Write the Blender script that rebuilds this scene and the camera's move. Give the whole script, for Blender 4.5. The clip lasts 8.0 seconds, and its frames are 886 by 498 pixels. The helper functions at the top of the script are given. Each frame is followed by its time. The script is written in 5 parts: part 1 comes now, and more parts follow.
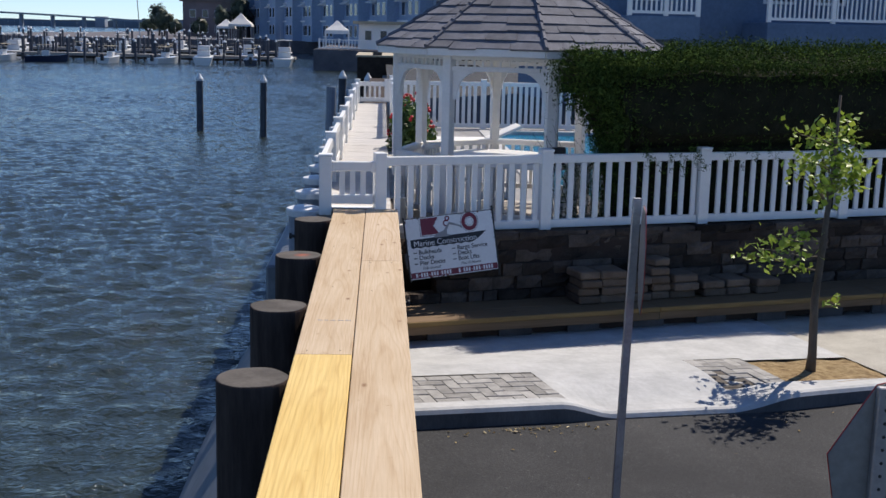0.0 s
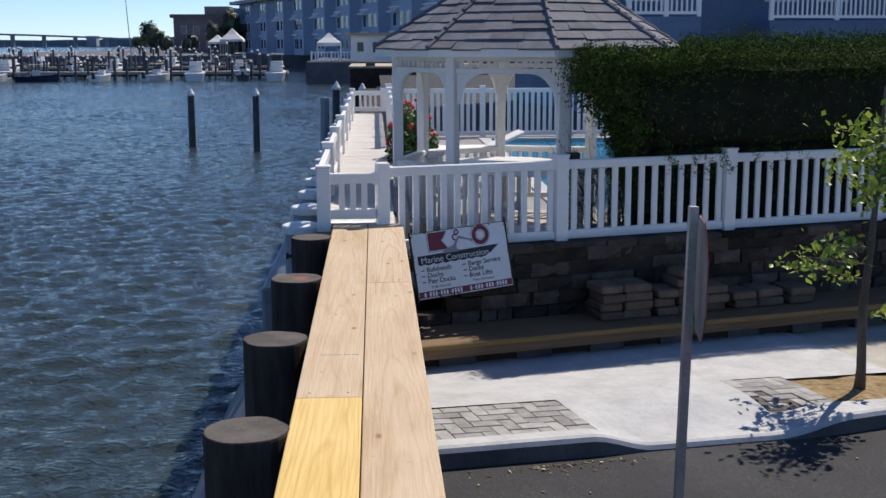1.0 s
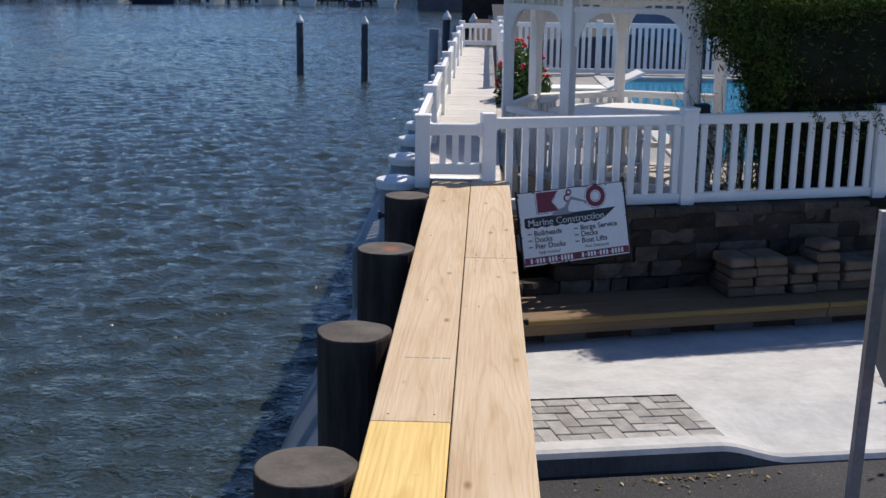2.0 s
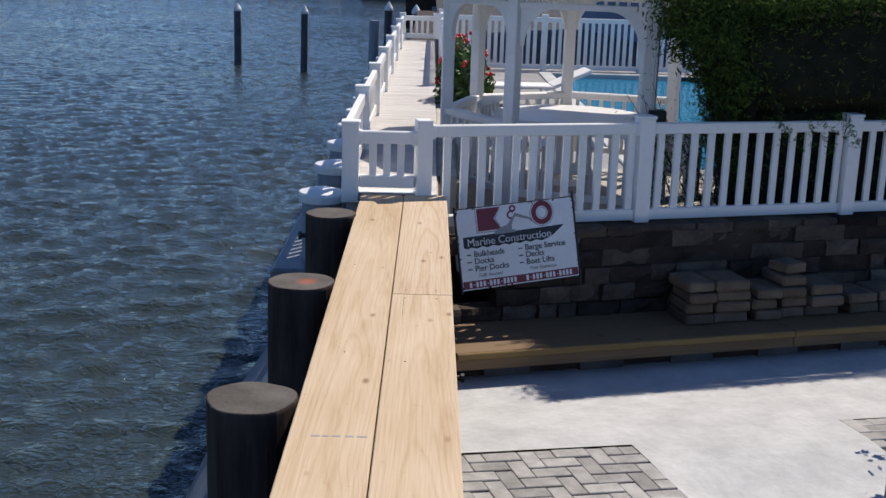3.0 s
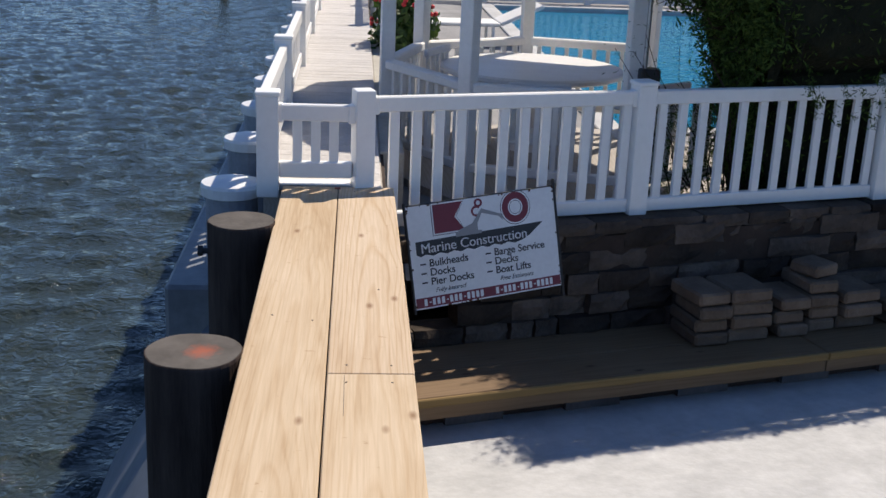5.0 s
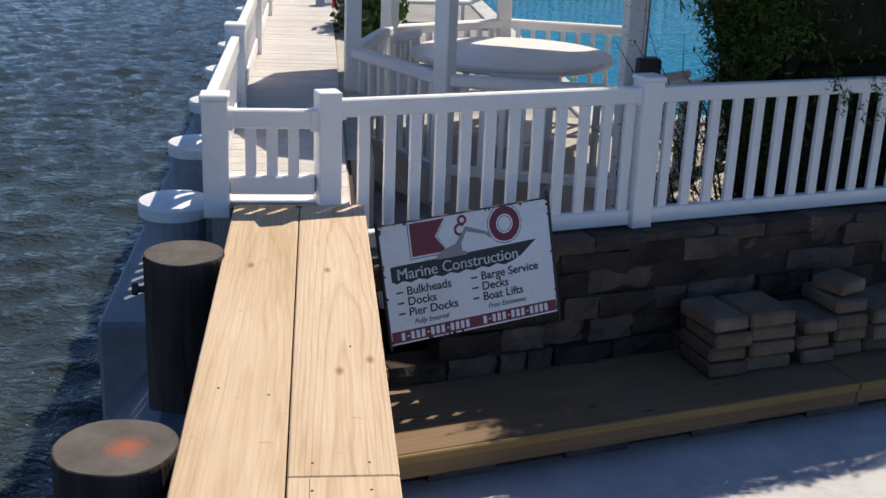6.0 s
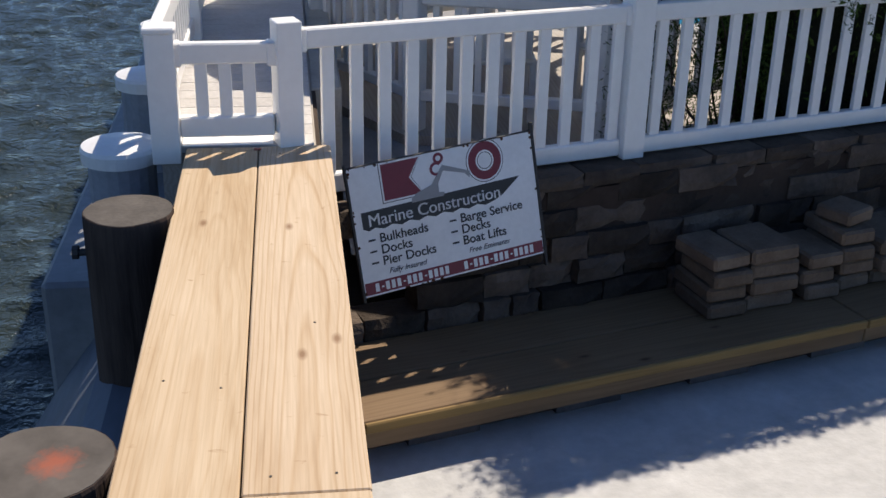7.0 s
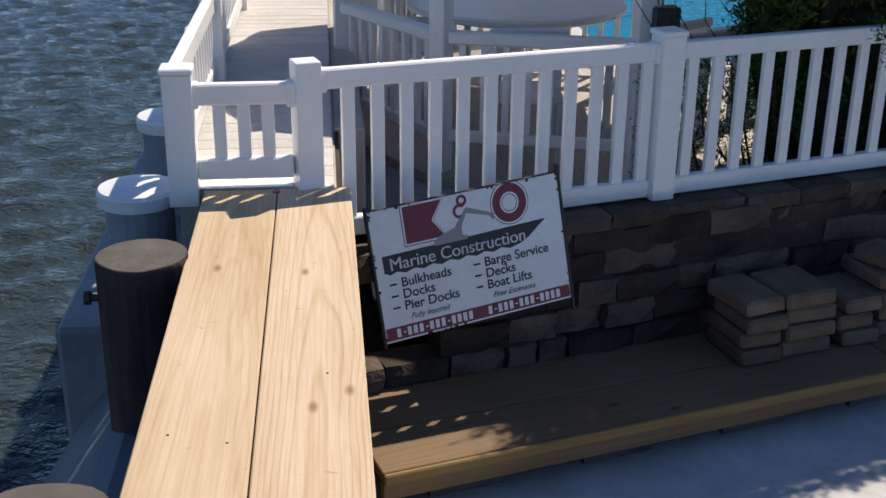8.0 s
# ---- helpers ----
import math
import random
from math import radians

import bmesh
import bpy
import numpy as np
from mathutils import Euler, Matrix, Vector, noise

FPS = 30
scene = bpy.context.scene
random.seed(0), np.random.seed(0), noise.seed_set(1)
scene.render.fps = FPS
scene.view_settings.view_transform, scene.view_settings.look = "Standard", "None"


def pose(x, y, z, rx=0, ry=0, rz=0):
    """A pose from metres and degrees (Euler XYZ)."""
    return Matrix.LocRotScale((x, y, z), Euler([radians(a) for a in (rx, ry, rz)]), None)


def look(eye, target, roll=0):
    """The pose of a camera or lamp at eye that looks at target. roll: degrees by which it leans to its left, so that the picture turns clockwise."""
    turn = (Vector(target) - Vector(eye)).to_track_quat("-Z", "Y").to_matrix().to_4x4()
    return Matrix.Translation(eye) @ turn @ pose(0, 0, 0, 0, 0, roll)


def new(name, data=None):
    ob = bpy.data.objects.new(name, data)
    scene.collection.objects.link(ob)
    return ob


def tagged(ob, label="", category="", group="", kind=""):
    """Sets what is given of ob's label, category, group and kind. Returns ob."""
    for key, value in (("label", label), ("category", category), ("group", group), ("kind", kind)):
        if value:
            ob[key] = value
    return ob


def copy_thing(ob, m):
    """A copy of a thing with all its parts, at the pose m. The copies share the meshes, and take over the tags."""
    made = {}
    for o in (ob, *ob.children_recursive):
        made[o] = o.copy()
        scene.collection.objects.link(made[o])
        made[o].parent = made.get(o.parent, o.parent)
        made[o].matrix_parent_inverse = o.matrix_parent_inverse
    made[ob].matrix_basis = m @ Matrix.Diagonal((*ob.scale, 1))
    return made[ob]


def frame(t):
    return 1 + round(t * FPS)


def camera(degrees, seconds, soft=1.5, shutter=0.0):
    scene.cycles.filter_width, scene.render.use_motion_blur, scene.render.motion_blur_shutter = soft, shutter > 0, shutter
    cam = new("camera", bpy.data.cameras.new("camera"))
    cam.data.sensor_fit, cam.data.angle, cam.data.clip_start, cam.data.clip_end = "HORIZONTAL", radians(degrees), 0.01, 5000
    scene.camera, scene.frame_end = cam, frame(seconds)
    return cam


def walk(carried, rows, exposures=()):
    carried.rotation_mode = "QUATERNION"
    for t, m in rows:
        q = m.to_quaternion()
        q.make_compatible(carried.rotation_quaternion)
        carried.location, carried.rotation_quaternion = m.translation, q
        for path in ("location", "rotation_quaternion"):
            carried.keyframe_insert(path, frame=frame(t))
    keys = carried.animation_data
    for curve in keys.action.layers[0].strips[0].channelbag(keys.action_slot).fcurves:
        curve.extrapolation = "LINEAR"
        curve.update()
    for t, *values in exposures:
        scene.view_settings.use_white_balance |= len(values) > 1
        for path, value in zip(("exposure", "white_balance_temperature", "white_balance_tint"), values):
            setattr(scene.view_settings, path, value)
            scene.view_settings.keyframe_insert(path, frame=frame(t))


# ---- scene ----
cam = camera(41.7, 8.0)
PATH = [
    (0, (-0.156, -10.579, 1.624), (-0.047, -8.617, 1.255), 1.3),
    (0.5, (-0.234, -10.078, 1.658), (-0.078, -8.123, 1.266), 1.3),
    (1, (-0.217, -9.752, 1.524), (-0.103, -7.787, 1.172), -0.2),
    (1.5, (-0.222, -9.285, 1.582), (-0.28, -7.327, 1.181), 0.4),
    (2.8, (-0.125, -8.001, 1.575), (-0.165, -6.072, 1.048), 1.7),
    (3, (-0.132, -7.834, 1.578), (-0.101, -5.894, 1.094), 1.8),
    (3.5, (-0.174, -7.326, 1.596), (-0.086, -5.39, 1.101), 2.6),
    (4, (-0.151, -6.871, 1.564), (-0.044, -4.941, 1.05), 1.8),
    (4.5, (-0.265, -6.358, 1.591), (-0.138, -4.416, 1.130), 3.0),
    (4.7, (-0.25, -6.21, 1.572), (-0.098, -4.288, 1.041), 2.1),
    (5.8, (-0.133, -5.266, 1.557), (0.040, -3.381, 0.910), 3.7),
    (6, (-0.212, -5.093, 1.535), (0.005, -3.212, 0.890), 2.3),
    (6.5, (-0.167, -4.816, 1.503), (0.002, -2.952, 0.801), 0.2),
    (7, (-0.144, -4.609, 1.542), (0.105, -2.793, 0.743), 1.3),
    (7.5, (-0.134, -4.513, 1.498), (0.028, -2.665, 0.753), 0.7),
    (8, (-0.081, -4.485, 1.516), (0.111, -2.637, 0.776), 0.6),
]
walk(cam, [(t, look(eye, target, roll)) for t, eye, target, roll in PATH],
     [(0.0, 0.0, 6900, 12), (3.5, 0.0, 7000, 12), (5.0, 0.08, 7150, 12), (6.5, 0.15, 7400, 12), (8.0, 0.15, 7400, 12)])

# ---------- world, sun ----------
SUN_TO = Vector((0.5, 0.62, 1.0)).normalized()
world = bpy.data.worlds.new("sky")
scene.world = world
world.use_nodes = True
wn = world.node_tree.nodes
sky = wn.new("ShaderNodeTexSky")
sky.sky_type = "NISHITA"
sky.sun_disc = False
sky.sun_elevation = math.asin(SUN_TO.z)
sky.sun_rotation = math.atan2(SUN_TO.x, SUN_TO.y)
sky.altitude = 1500
sky.air_density, sky.dust_density, sky.ozone_density = 0.8, 0.0, 6.0
wn["Background"].inputs["Strength"].default_value = 0.135
tint = wn.new("ShaderNodeMix")
tint.data_type, tint.blend_type = "RGBA", "MULTIPLY"
tint.inputs[0].default_value = 1.0
tint.inputs[7].default_value = (0.815, 0.92, 1.03, 1)
world.node_tree.links.new(sky.outputs[0], tint.inputs[6])
world.node_tree.links.new(tint.outputs[2], wn["Background"].inputs["Color"])
sun = new("sun", bpy.data.lights.new("sun", "SUN"))
sun.data.energy, sun.data.angle, sun.data.color = 5.2, radians(0.53), (1.0, 0.95, 0.87)
sun.matrix_basis = look((30, 50, 60), Vector((30, 50, 60)) - SUN_TO)
scene.view_settings.exposure = 0.0


# ---------- materials ----------
def material(name, rough=0.6, metal=0.0, spec=0.5):
    m = bpy.data.materials.new(name)
    m.use_nodes = True
    nt = m.node_tree
    b = nt.nodes["Principled BSDF"]
    b.inputs["Roughness"].default_value = rough
    b.inputs["Metallic"].default_value = metal
    b.inputs["Specular IOR Level"].default_value = spec
    return m, nt, b


def node(nt, kind, **inputs):
    n = nt.nodes.new(kind)
    for k, v in inputs.items():
        n.inputs[k.replace("_", " ")].default_value = v
    return n


def coords(nt, scale=(1, 1, 1), rand=False):
    tc = nt.nodes.new("ShaderNodeTexCoord")
    mp = nt.nodes.new("ShaderNodeMapping")
    mp.inputs["Scale"].default_value = scale
    nt.links.new(tc.outputs["Object"], mp.inputs["Vector"])
    if rand:
        oi = nt.nodes.new("ShaderNodeObjectInfo")
        mul = nt.nodes.new("ShaderNodeVectorMath")
        mul.operation = "SCALE"
        mul.inputs["Scale"].default_value = 37.0
        cx = nt.nodes.new("ShaderNodeCombineXYZ")
        for i in range(3):
            nt.links.new(oi.outputs["Random"], cx.inputs[i])
        nt.links.new(cx.outputs[0], mul.inputs[0])
        nt.links.new(mul.outputs[0], mp.inputs["Location"])
    return mp.outputs[0]


def ramp(nt, fac, stops):
    r = nt.nodes.new("ShaderNodeValToRGB")
    e = r.color_ramp.elements
    while len(e) < len(stops):
        e.new(0.5)
    for el, (p, c) in zip(e, stops):
        el.position, el.color = p, (*c, 1)
    nt.links.new(fac, r.inputs[0])
    return r.outputs[0]


def noise_tex(nt, vec, scale, detail=4.0, rough=0.55, dist=0.0):
    n = node(nt, "ShaderNodeTexNoise", Scale=scale, Detail=detail, Roughness=rough, Distortion=dist)
    nt.links.new(vec, n.inputs["Vector"])
    return n.outputs["Fac"]


def mix(nt, fac, a, b, mode="MIX"):
    m = nt.nodes.new("ShaderNodeMix")
    m.data_type, m.blend_type = "RGBA", mode
    for key, v in ((0, fac), (6, a), (7, b)):
        if hasattr(v, "links"):
            nt.links.new(v, m.inputs[key])
        elif key == 0:
            m.inputs[0].default_value = v
        else:
            m.inputs[key].default_value = (*v, 1)
    return m.outputs[2]


def bump(nt, b, height, strength=0.3, dist=0.01):
    n = node(nt, "ShaderNodeBump", Strength=strength, Distance=dist)
    nt.links.new(height, n.inputs["Height"])
    nt.links.new(n.outputs[0], b.inputs["Normal"])


def mottled(name, dark, light, scale=8.0, rough=0.6, fine=60.0, bumps=0.3, depth=0.005, spec=0.4, stretch=(1, 1, 1), vary=0.0, metal=0.0, grain_mix=0.55):
    """A surface with broad stains and a fine grain, each piece a little different."""
    m, nt, b = material(name, rough, metal, spec)
    v = coords(nt, stretch, rand=True)
    big = noise_tex(nt, v, scale, 5, 0.6)
    small = noise_tex(nt, v, fine, 3, 0.6)
    col = ramp(nt, big, ((0.3, dark), (0.7, light)))
    grain = ramp(nt, small, ((0.25, (0.72, 0.72, 0.72)), (0.75, (1.15, 1.15, 1.15))))
    col = mix(nt, grain_mix, col, grain, "MULTIPLY")
    if vary:
        oi = nt.nodes.new("ShaderNodeObjectInfo")
        col = mix(nt, 1.0, col, ramp(nt, oi.outputs["Random"], ((0, (1 - vary,) * 3), (1, (1 + vary,) * 3))), "MULTIPLY")
    nt.links.new(col, b.inputs["Base Color"])
    bump(nt, b, small, bumps, depth)
    return m


def timber(name, dark, mid, light, knots=True, rough=0.7, along_x=False, figure=0.0, worn=0.0):
    """Sawn softwood with the grain along local y, or along local x."""
    m, nt, b = material(name, rough, 0, 0.3)
    v = coords(nt, (1, 1, 1), rand=True)
    if along_x:
        v.node.inputs["Rotation"].default_value = (0, 0, radians(90))
    warp = node(nt, "ShaderNodeTexNoise", Scale=1.6, Detail=3.0)
    mp = nt.nodes.new("ShaderNodeMapping")
    mp.inputs["Scale"].default_value = (2.6, 0.16, 2.6)
    nt.links.new(v, mp.inputs["Vector"])
    nt.links.new(mp.outputs[0], warp.inputs["Vector"])
    wave = node(nt, "ShaderNodeTexWave", Scale=11.0, Distortion=0.0)
    wave.bands_direction = "X"
    add = nt.nodes.new("ShaderNodeVectorMath")
    add.operation = "MULTIPLY_ADD"
    nt.links.new(warp.outputs["Color"], add.inputs[0])
    add.inputs[1].default_value = (0.42, 0.0, 0.42)
    nt.links.new(v, add.inputs[2])
    nt.links.new(add.outputs[0], wave.inputs["Vector"])
    mp2 = nt.nodes.new("ShaderNodeMapping")
    mp2.inputs["Scale"].default_value = (150, 4, 150)
    nt.links.new(v, mp2.inputs["Vector"])
    fibre = noise_tex(nt, mp2.outputs[0], 1.0, 4, 0.6)
    broad = noise_tex(nt, v, 1.4, 3, 0.5)
    col = ramp(nt, wave.outputs["Fac"], ((0.0, light), (0.62, mid), (1.0, dark)))
    col = mix(nt, 0.74 + 0.18 * worn, col, ramp(nt, broad, ((0.35, mid), (0.7, light))))
    if figure:
        # the long pointed loops of a flat-sawn board, about its middle line
        raw = coords(nt)
        sep = nt.nodes.new("ShaderNodeSeparateXYZ")
        nt.links.new(raw, sep.inputs[0])

        def calc(op, a, b):
            n = nt.nodes.new("ShaderNodeMath")
            n.operation = op
            for i, q in enumerate((a, b)):
                if hasattr(q, "links"):
                    nt.links.new(q, n.inputs[i])
                else:
                    n.inputs[i].default_value = q
            return n.outputs[0]

        mpf = nt.nodes.new("ShaderNodeMapping")
        mpf.inputs["Scale"].default_value = (2.0, 0.55, 2.0)
        nt.links.new(v, mpf.inputs["Vector"])
        drift = noise_tex(nt, mpf.outputs[0], 1.0, 3, 0.5)
        off = calc("ADD", sep.outputs["X"], -0.15)
        off = calc("ADD", off, calc("MULTIPLY", calc("SUBTRACT", drift, 0.5), 0.12))
        para = calc("MULTIPLY", calc("MULTIPLY", off, off), 260.0)
        q = calc("ADD", para, calc("MULTIPLY", sep.outputs["Y"], 1.1))
        q = calc("ADD", q, calc("MULTIPLY", drift, 4.5))
        saw = calc("FRACT", q, 0.0)
        rings = ramp(nt, saw, ((0.0, (1, 1, 1)), (0.62, (1, 1, 1)), (0.86, (0.8, 0.71, 0.6)), (1.0, (0.98, 0.97, 0.95))))
        col = mix(nt, figure, col, rings, "MULTIPLY")
    col = mix(nt, 0.5 - 0.25 * worn, col, ramp(nt, fibre, ((0.3, (0.78, 0.75, 0.7)), (0.6, (1.06, 1.06, 1.06)))), "MULTIPLY")
    if worn:
        # soft handling stains, bleached streaks and a few dents
        mps = nt.nodes.new("ShaderNodeMapping")
        mps.inputs["Scale"].default_value = (11.0, 0.9, 11.0)
        nt.links.new(v, mps.inputs["Vector"])
        col = mix(nt, worn, col, ramp(nt, noise_tex(nt, mps.outputs[0], 1.0, 5, 0.62, 0.3), ((0.36, (0.8, 0.72, 0.62)), (0.5, (1, 1, 1)), (0.64, (1.07, 1.1, 1.15)))), "MULTIPLY")
        mpd = nt.nodes.new("ShaderNodeMapping")
        mpd.inputs["Scale"].default_value = (16.0, 34.0, 16.0)
        nt.links.new(v, mpd.inputs["Vector"])
        col = mix(nt, worn, col, ramp(nt, noise_tex(nt, mpd.outputs[0], 1.0, 3, 0.6, 0.6), ((0.25, (0.55, 0.42, 0.3)), (0.32, (1, 1, 1)))), "MULTIPLY")
    if knots:
        vo = node(nt, "ShaderNodeTexVoronoi", Scale=1.0, Randomness=1.0)
        mp3 = nt.nodes.new("ShaderNodeMapping")
        mp3.inputs["Scale"].default_value = (6.0, 2.6, 0.01)
        nt.links.new(v, mp3.inputs["Vector"])
        nt.links.new(mp3.outputs[0], vo.inputs["Vector"])
        k = ramp(nt, vo.outputs["Distance"], ((0.03, (0.9, 0.9, 0.9)), (0.07, (0.4, 0.4, 0.4)), (0.105, (0, 0, 0))))
        col = mix(nt, k, col, (dark[0] * 0.6, dark[1] * 0.48, dark[2] * 0.42))
    nt.links.new(col, b.inputs["Base Color"])
    bump(nt, b, fibre, 0.25, 0.002)
    return m


def plain(name, colour, rough=0.5, metal=0.0, spec=0.5):
    return mottled(name, tuple(c * 0.9 for c in colour), colour, 3.0, rough, 40.0, 0.1, 0.001, spec, metal=metal, grain_mix=0.2)


M_VINYL = mottled("white_vinyl", (0.82, 0.815, 0.8), (0.87, 0.865, 0.85), 2.0, 0.38, 25.0, 0.05, 0.001, 0.5, grain_mix=0.12)
M_GAZEBO = mottled("weathered_white_vinyl", (0.74, 0.73, 0.71), (0.84, 0.83, 0.82), 1.5, 0.5, 30.0, 0.1, 0.002, 0.4, grain_mix=0.2)
M_PINE = timber("pine_boards", (0.39, 0.268, 0.155), (0.52, 0.395, 0.262), (0.58, 0.458, 0.322), figure=0.4, worn=0.6)
M_PINE_LOOP = timber("looped_pine_board", (0.4, 0.28, 0.175), (0.54, 0.415, 0.29), (0.6, 0.48, 0.35), figure=0.75, worn=0.5)
M_PINE_NEW = timber("fresh_yellow_pine", (0.5, 0.3, 0.08), (0.68, 0.48, 0.17), (0.74, 0.55, 0.23), figure=0.6, worn=0.3)
M_BEAM = timber("treated_timber", (0.11, 0.064, 0.034), (0.17, 0.107, 0.058), (0.21, 0.137, 0.078), along_x=True)
# brighter, more orange copy of the beam timber: paints the sunlit line along the nosing
M_BEAM_EDGE = timber("sunlit_treated_edge", (0.15, 0.09, 0.032), (0.23, 0.145, 0.054), (0.27, 0.175, 0.068), along_x=True)
M_GREYWOOD = timber("weathered_timber", (0.2, 0.18, 0.16), (0.34, 0.31, 0.28), (0.42, 0.39, 0.36))
M_PILE = mottled("creosoted_pile", (0.038, 0.027, 0.024), (0.092, 0.067, 0.057), 5.0, 0.85, 30.0, 0.4, 0.008, 0.1, (3, 3, 0.4))
M_PILETOP = mottled("sawn_pile_end", (0.065, 0.058, 0.052), (0.13, 0.117, 0.106), 6.0, 0.85, 60.0, 0.5, 0.004, 0.2)
M_RED = plain("red_marking_paint", (0.4, 0.1, 0.06), 0.7)
M_WALE = mottled("grey_vinyl_sheet", (0.15, 0.165, 0.185), (0.23, 0.245, 0.265), 3.0, 0.5, 20.0, 0.2, 0.003, 0.4)
# darker copy of the grey vinyl: the lower facing's shade is in its colour
M_WALE_LOW = mottled("shaded_grey_vinyl", (0.1, 0.12, 0.15), (0.165, 0.185, 0.22), 3.0, 0.6, 20.0, 0.3, 0.004, 0.3, (1, 0.3, 1))
M_GREYPILE = mottled("grey_pile_wrap", (0.2, 0.23, 0.28), (0.3, 0.33, 0.38), 4.0, 0.5, 30.0, 0.2, 0.003)
M_CAPWHITE = plain("white_pile_cap", (0.8, 0.8, 0.8), 0.4)
M_CONC = mottled("new_concrete", (0.4, 0.405, 0.41), (0.53, 0.535, 0.54), 3.2, 0.85, 18.0, 0.45, 0.008, 0.2, grain_mix=0.35)
M_KERBFACE = mottled("stained_shaded_kerb_face", (0.07, 0.07, 0.075), (0.14, 0.135, 0.135), 3.0, 0.9, 60.0, 0.5, 0.006, 0.15, (1, 1, 0.4))
M_CONC_OLD = mottled("old_concrete", (0.36, 0.34, 0.3), (0.5, 0.48, 0.43), 2.5, 0.9, 80.0, 0.4, 0.004, 0.2)
M_PAVER = mottled("grey_paver", (0.24, 0.235, 0.23), (0.4, 0.39, 0.38), 9.0, 0.9, 120.0, 0.5, 0.003, 0.2, vary=0.22)
M_SAND = mottled("joint_sand", (0.1, 0.09, 0.08), (0.18, 0.16, 0.14), 20.0, 0.95, 200.0, 0.5, 0.004, 0.1)
M_BLOCK = mottled("split_face_block", (0.04, 0.031, 0.026), (0.125, 0.098, 0.08), 3.0, 0.95, 35.0, 0.8, 0.015, 0.15, vary=0.6)
M_PAVEBLOCK = mottled("tan_wall_block", (0.125, 0.09, 0.066), (0.2, 0.15, 0.112), 6.0, 0.95, 60.0, 0.8, 0.008, 0.15, vary=0.15)
M_SOIL = mottled("mulch", (0.2, 0.13, 0.07), (0.52, 0.39, 0.22), 16.0, 0.95, 90.0, 1.0, 0.02, 0.1)
M_DECK = mottled("composite_deck", (0.46, 0.44, 0.425), (0.55, 0.53, 0.515), 5.0, 0.75, 50.0, 0.3, 0.002, 0.3, vary=0.06)
M_POOLDECK = mottled("pool_deck_concrete", (0.22, 0.22, 0.225), (0.33, 0.33, 0.335), 2.0, 0.85, 60.0, 0.3, 0.003, 0.2)
M_METAL = mottled("galvanised_steel", (0.3, 0.3, 0.31), (0.46, 0.46, 0.47), 6.0, 0.45, 60.0, 0.2, 0.002, 0.5, metal=0.7)
M_SIGNBACK = mottled("sign_back", (0.2, 0.19, 0.178), (0.29, 0.275, 0.255), 3.0, 0.5, 40.0, 0.1, 0.002, 0.4, metal=0.2)
M_STOPRED = plain("red_sign_face", (0.45, 0.03, 0.03), 0.4)
M_SIGNWHITE = plain("white_sign_sheet", (0.84, 0.84, 0.84), 0.35)
M_MAROON = plain("maroon_print", (0.2, 0.02, 0.04), 0.4)
M_INK = plain("black_print", (0.02, 0.02, 0.025), 0.4)
M_PRINTGREY = plain("grey_print", (0.3, 0.3, 0.31), 0.5)
M_RUST = mottled("rust", (0.05, 0.022, 0.014), (0.13, 0.055, 0.03), 30.0, 0.9, 90.0, 0.4, 0.002, 0.1)
M_IRON = plain("dark_iron", (0.03, 0.028, 0.028), 0.6)
M_BARK = mottled("bark", (0.08, 0.065, 0.05), (0.18, 0.15, 0.12), 10.0, 0.9, 50.0, 0.8, 0.006, 0.2, (1, 1, 0.3))
M_TWIG = mottled("dry_twig", (0.035, 0.026, 0.02), (0.075, 0.055, 0.042), 10.0, 0.9, 50.0, 0.5, 0.004, 0.1)
M_TABLE = plain("white_table_top", (0.75, 0.75, 0.75), 0.4)
M_DARK = plain("dark_plastic", (0.03, 0.03, 0.035), 0.5)
M_BLUESIDE = mottled("blue_grey_siding", (0.095, 0.155, 0.245), (0.145, 0.215, 0.32), 0.6, 0.7, 8.0, 0.2, 0.01, 0.3)
# quay, far piles and town siding have some blue distance haze mixed into their colours
M_QUAY = mottled("hazed_quay_timber", (0.1, 0.1, 0.115), (0.17, 0.16, 0.17), 1.0, 0.85, 10.0, 0.3, 0.01, 0.2)
M_FARPILE = mottled("hazed_pile_timber", (0.06, 0.068, 0.085), (0.11, 0.12, 0.14), 2.0, 0.85, 10.0, 0.3, 0.01, 0.2)
M_TOWN = mottled("hazed_blue_siding", (0.3, 0.4, 0.54), (0.37, 0.48, 0.63), 0.3, 0.8, 4.0, 0.2, 0.01, 0.2)
M_GLASS = plain("dark_window", (0.03, 0.04, 0.06), 0.1)
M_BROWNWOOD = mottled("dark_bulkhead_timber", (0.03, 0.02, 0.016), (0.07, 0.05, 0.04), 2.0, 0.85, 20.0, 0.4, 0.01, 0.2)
M_BROWNHOUSE = mottled("brown_siding", (0.2, 0.165, 0.17), (0.27, 0.225, 0.23), 0.5, 0.8, 6.0, 0.2, 0.01, 0.2)
M_ROOFFAR = mottled("far_roof", (0.14, 0.12, 0.115), (0.22, 0.19, 0.175), 0.6, 0.9, 8.0, 0.3, 0.02, 0.2)
M_ROOFLIGHT = mottled("light_roof", (0.3, 0.32, 0.34), (0.4, 0.42, 0.44), 0.6, 0.8, 8.0, 0.2, 0.02, 0.2)
M_HULL = plain("white_gelcoat", (0.75, 0.76, 0.77), 0.25)
M_HULLBLUE = plain("navy_gelcoat", (0.02, 0.03, 0.07), 0.25)
M_CANVAS = plain("tan_canvas", (0.42, 0.36, 0.26), 0.8)
M_TENT = plain("white_canvas", (0.75, 0.75, 0.74), 0.8)
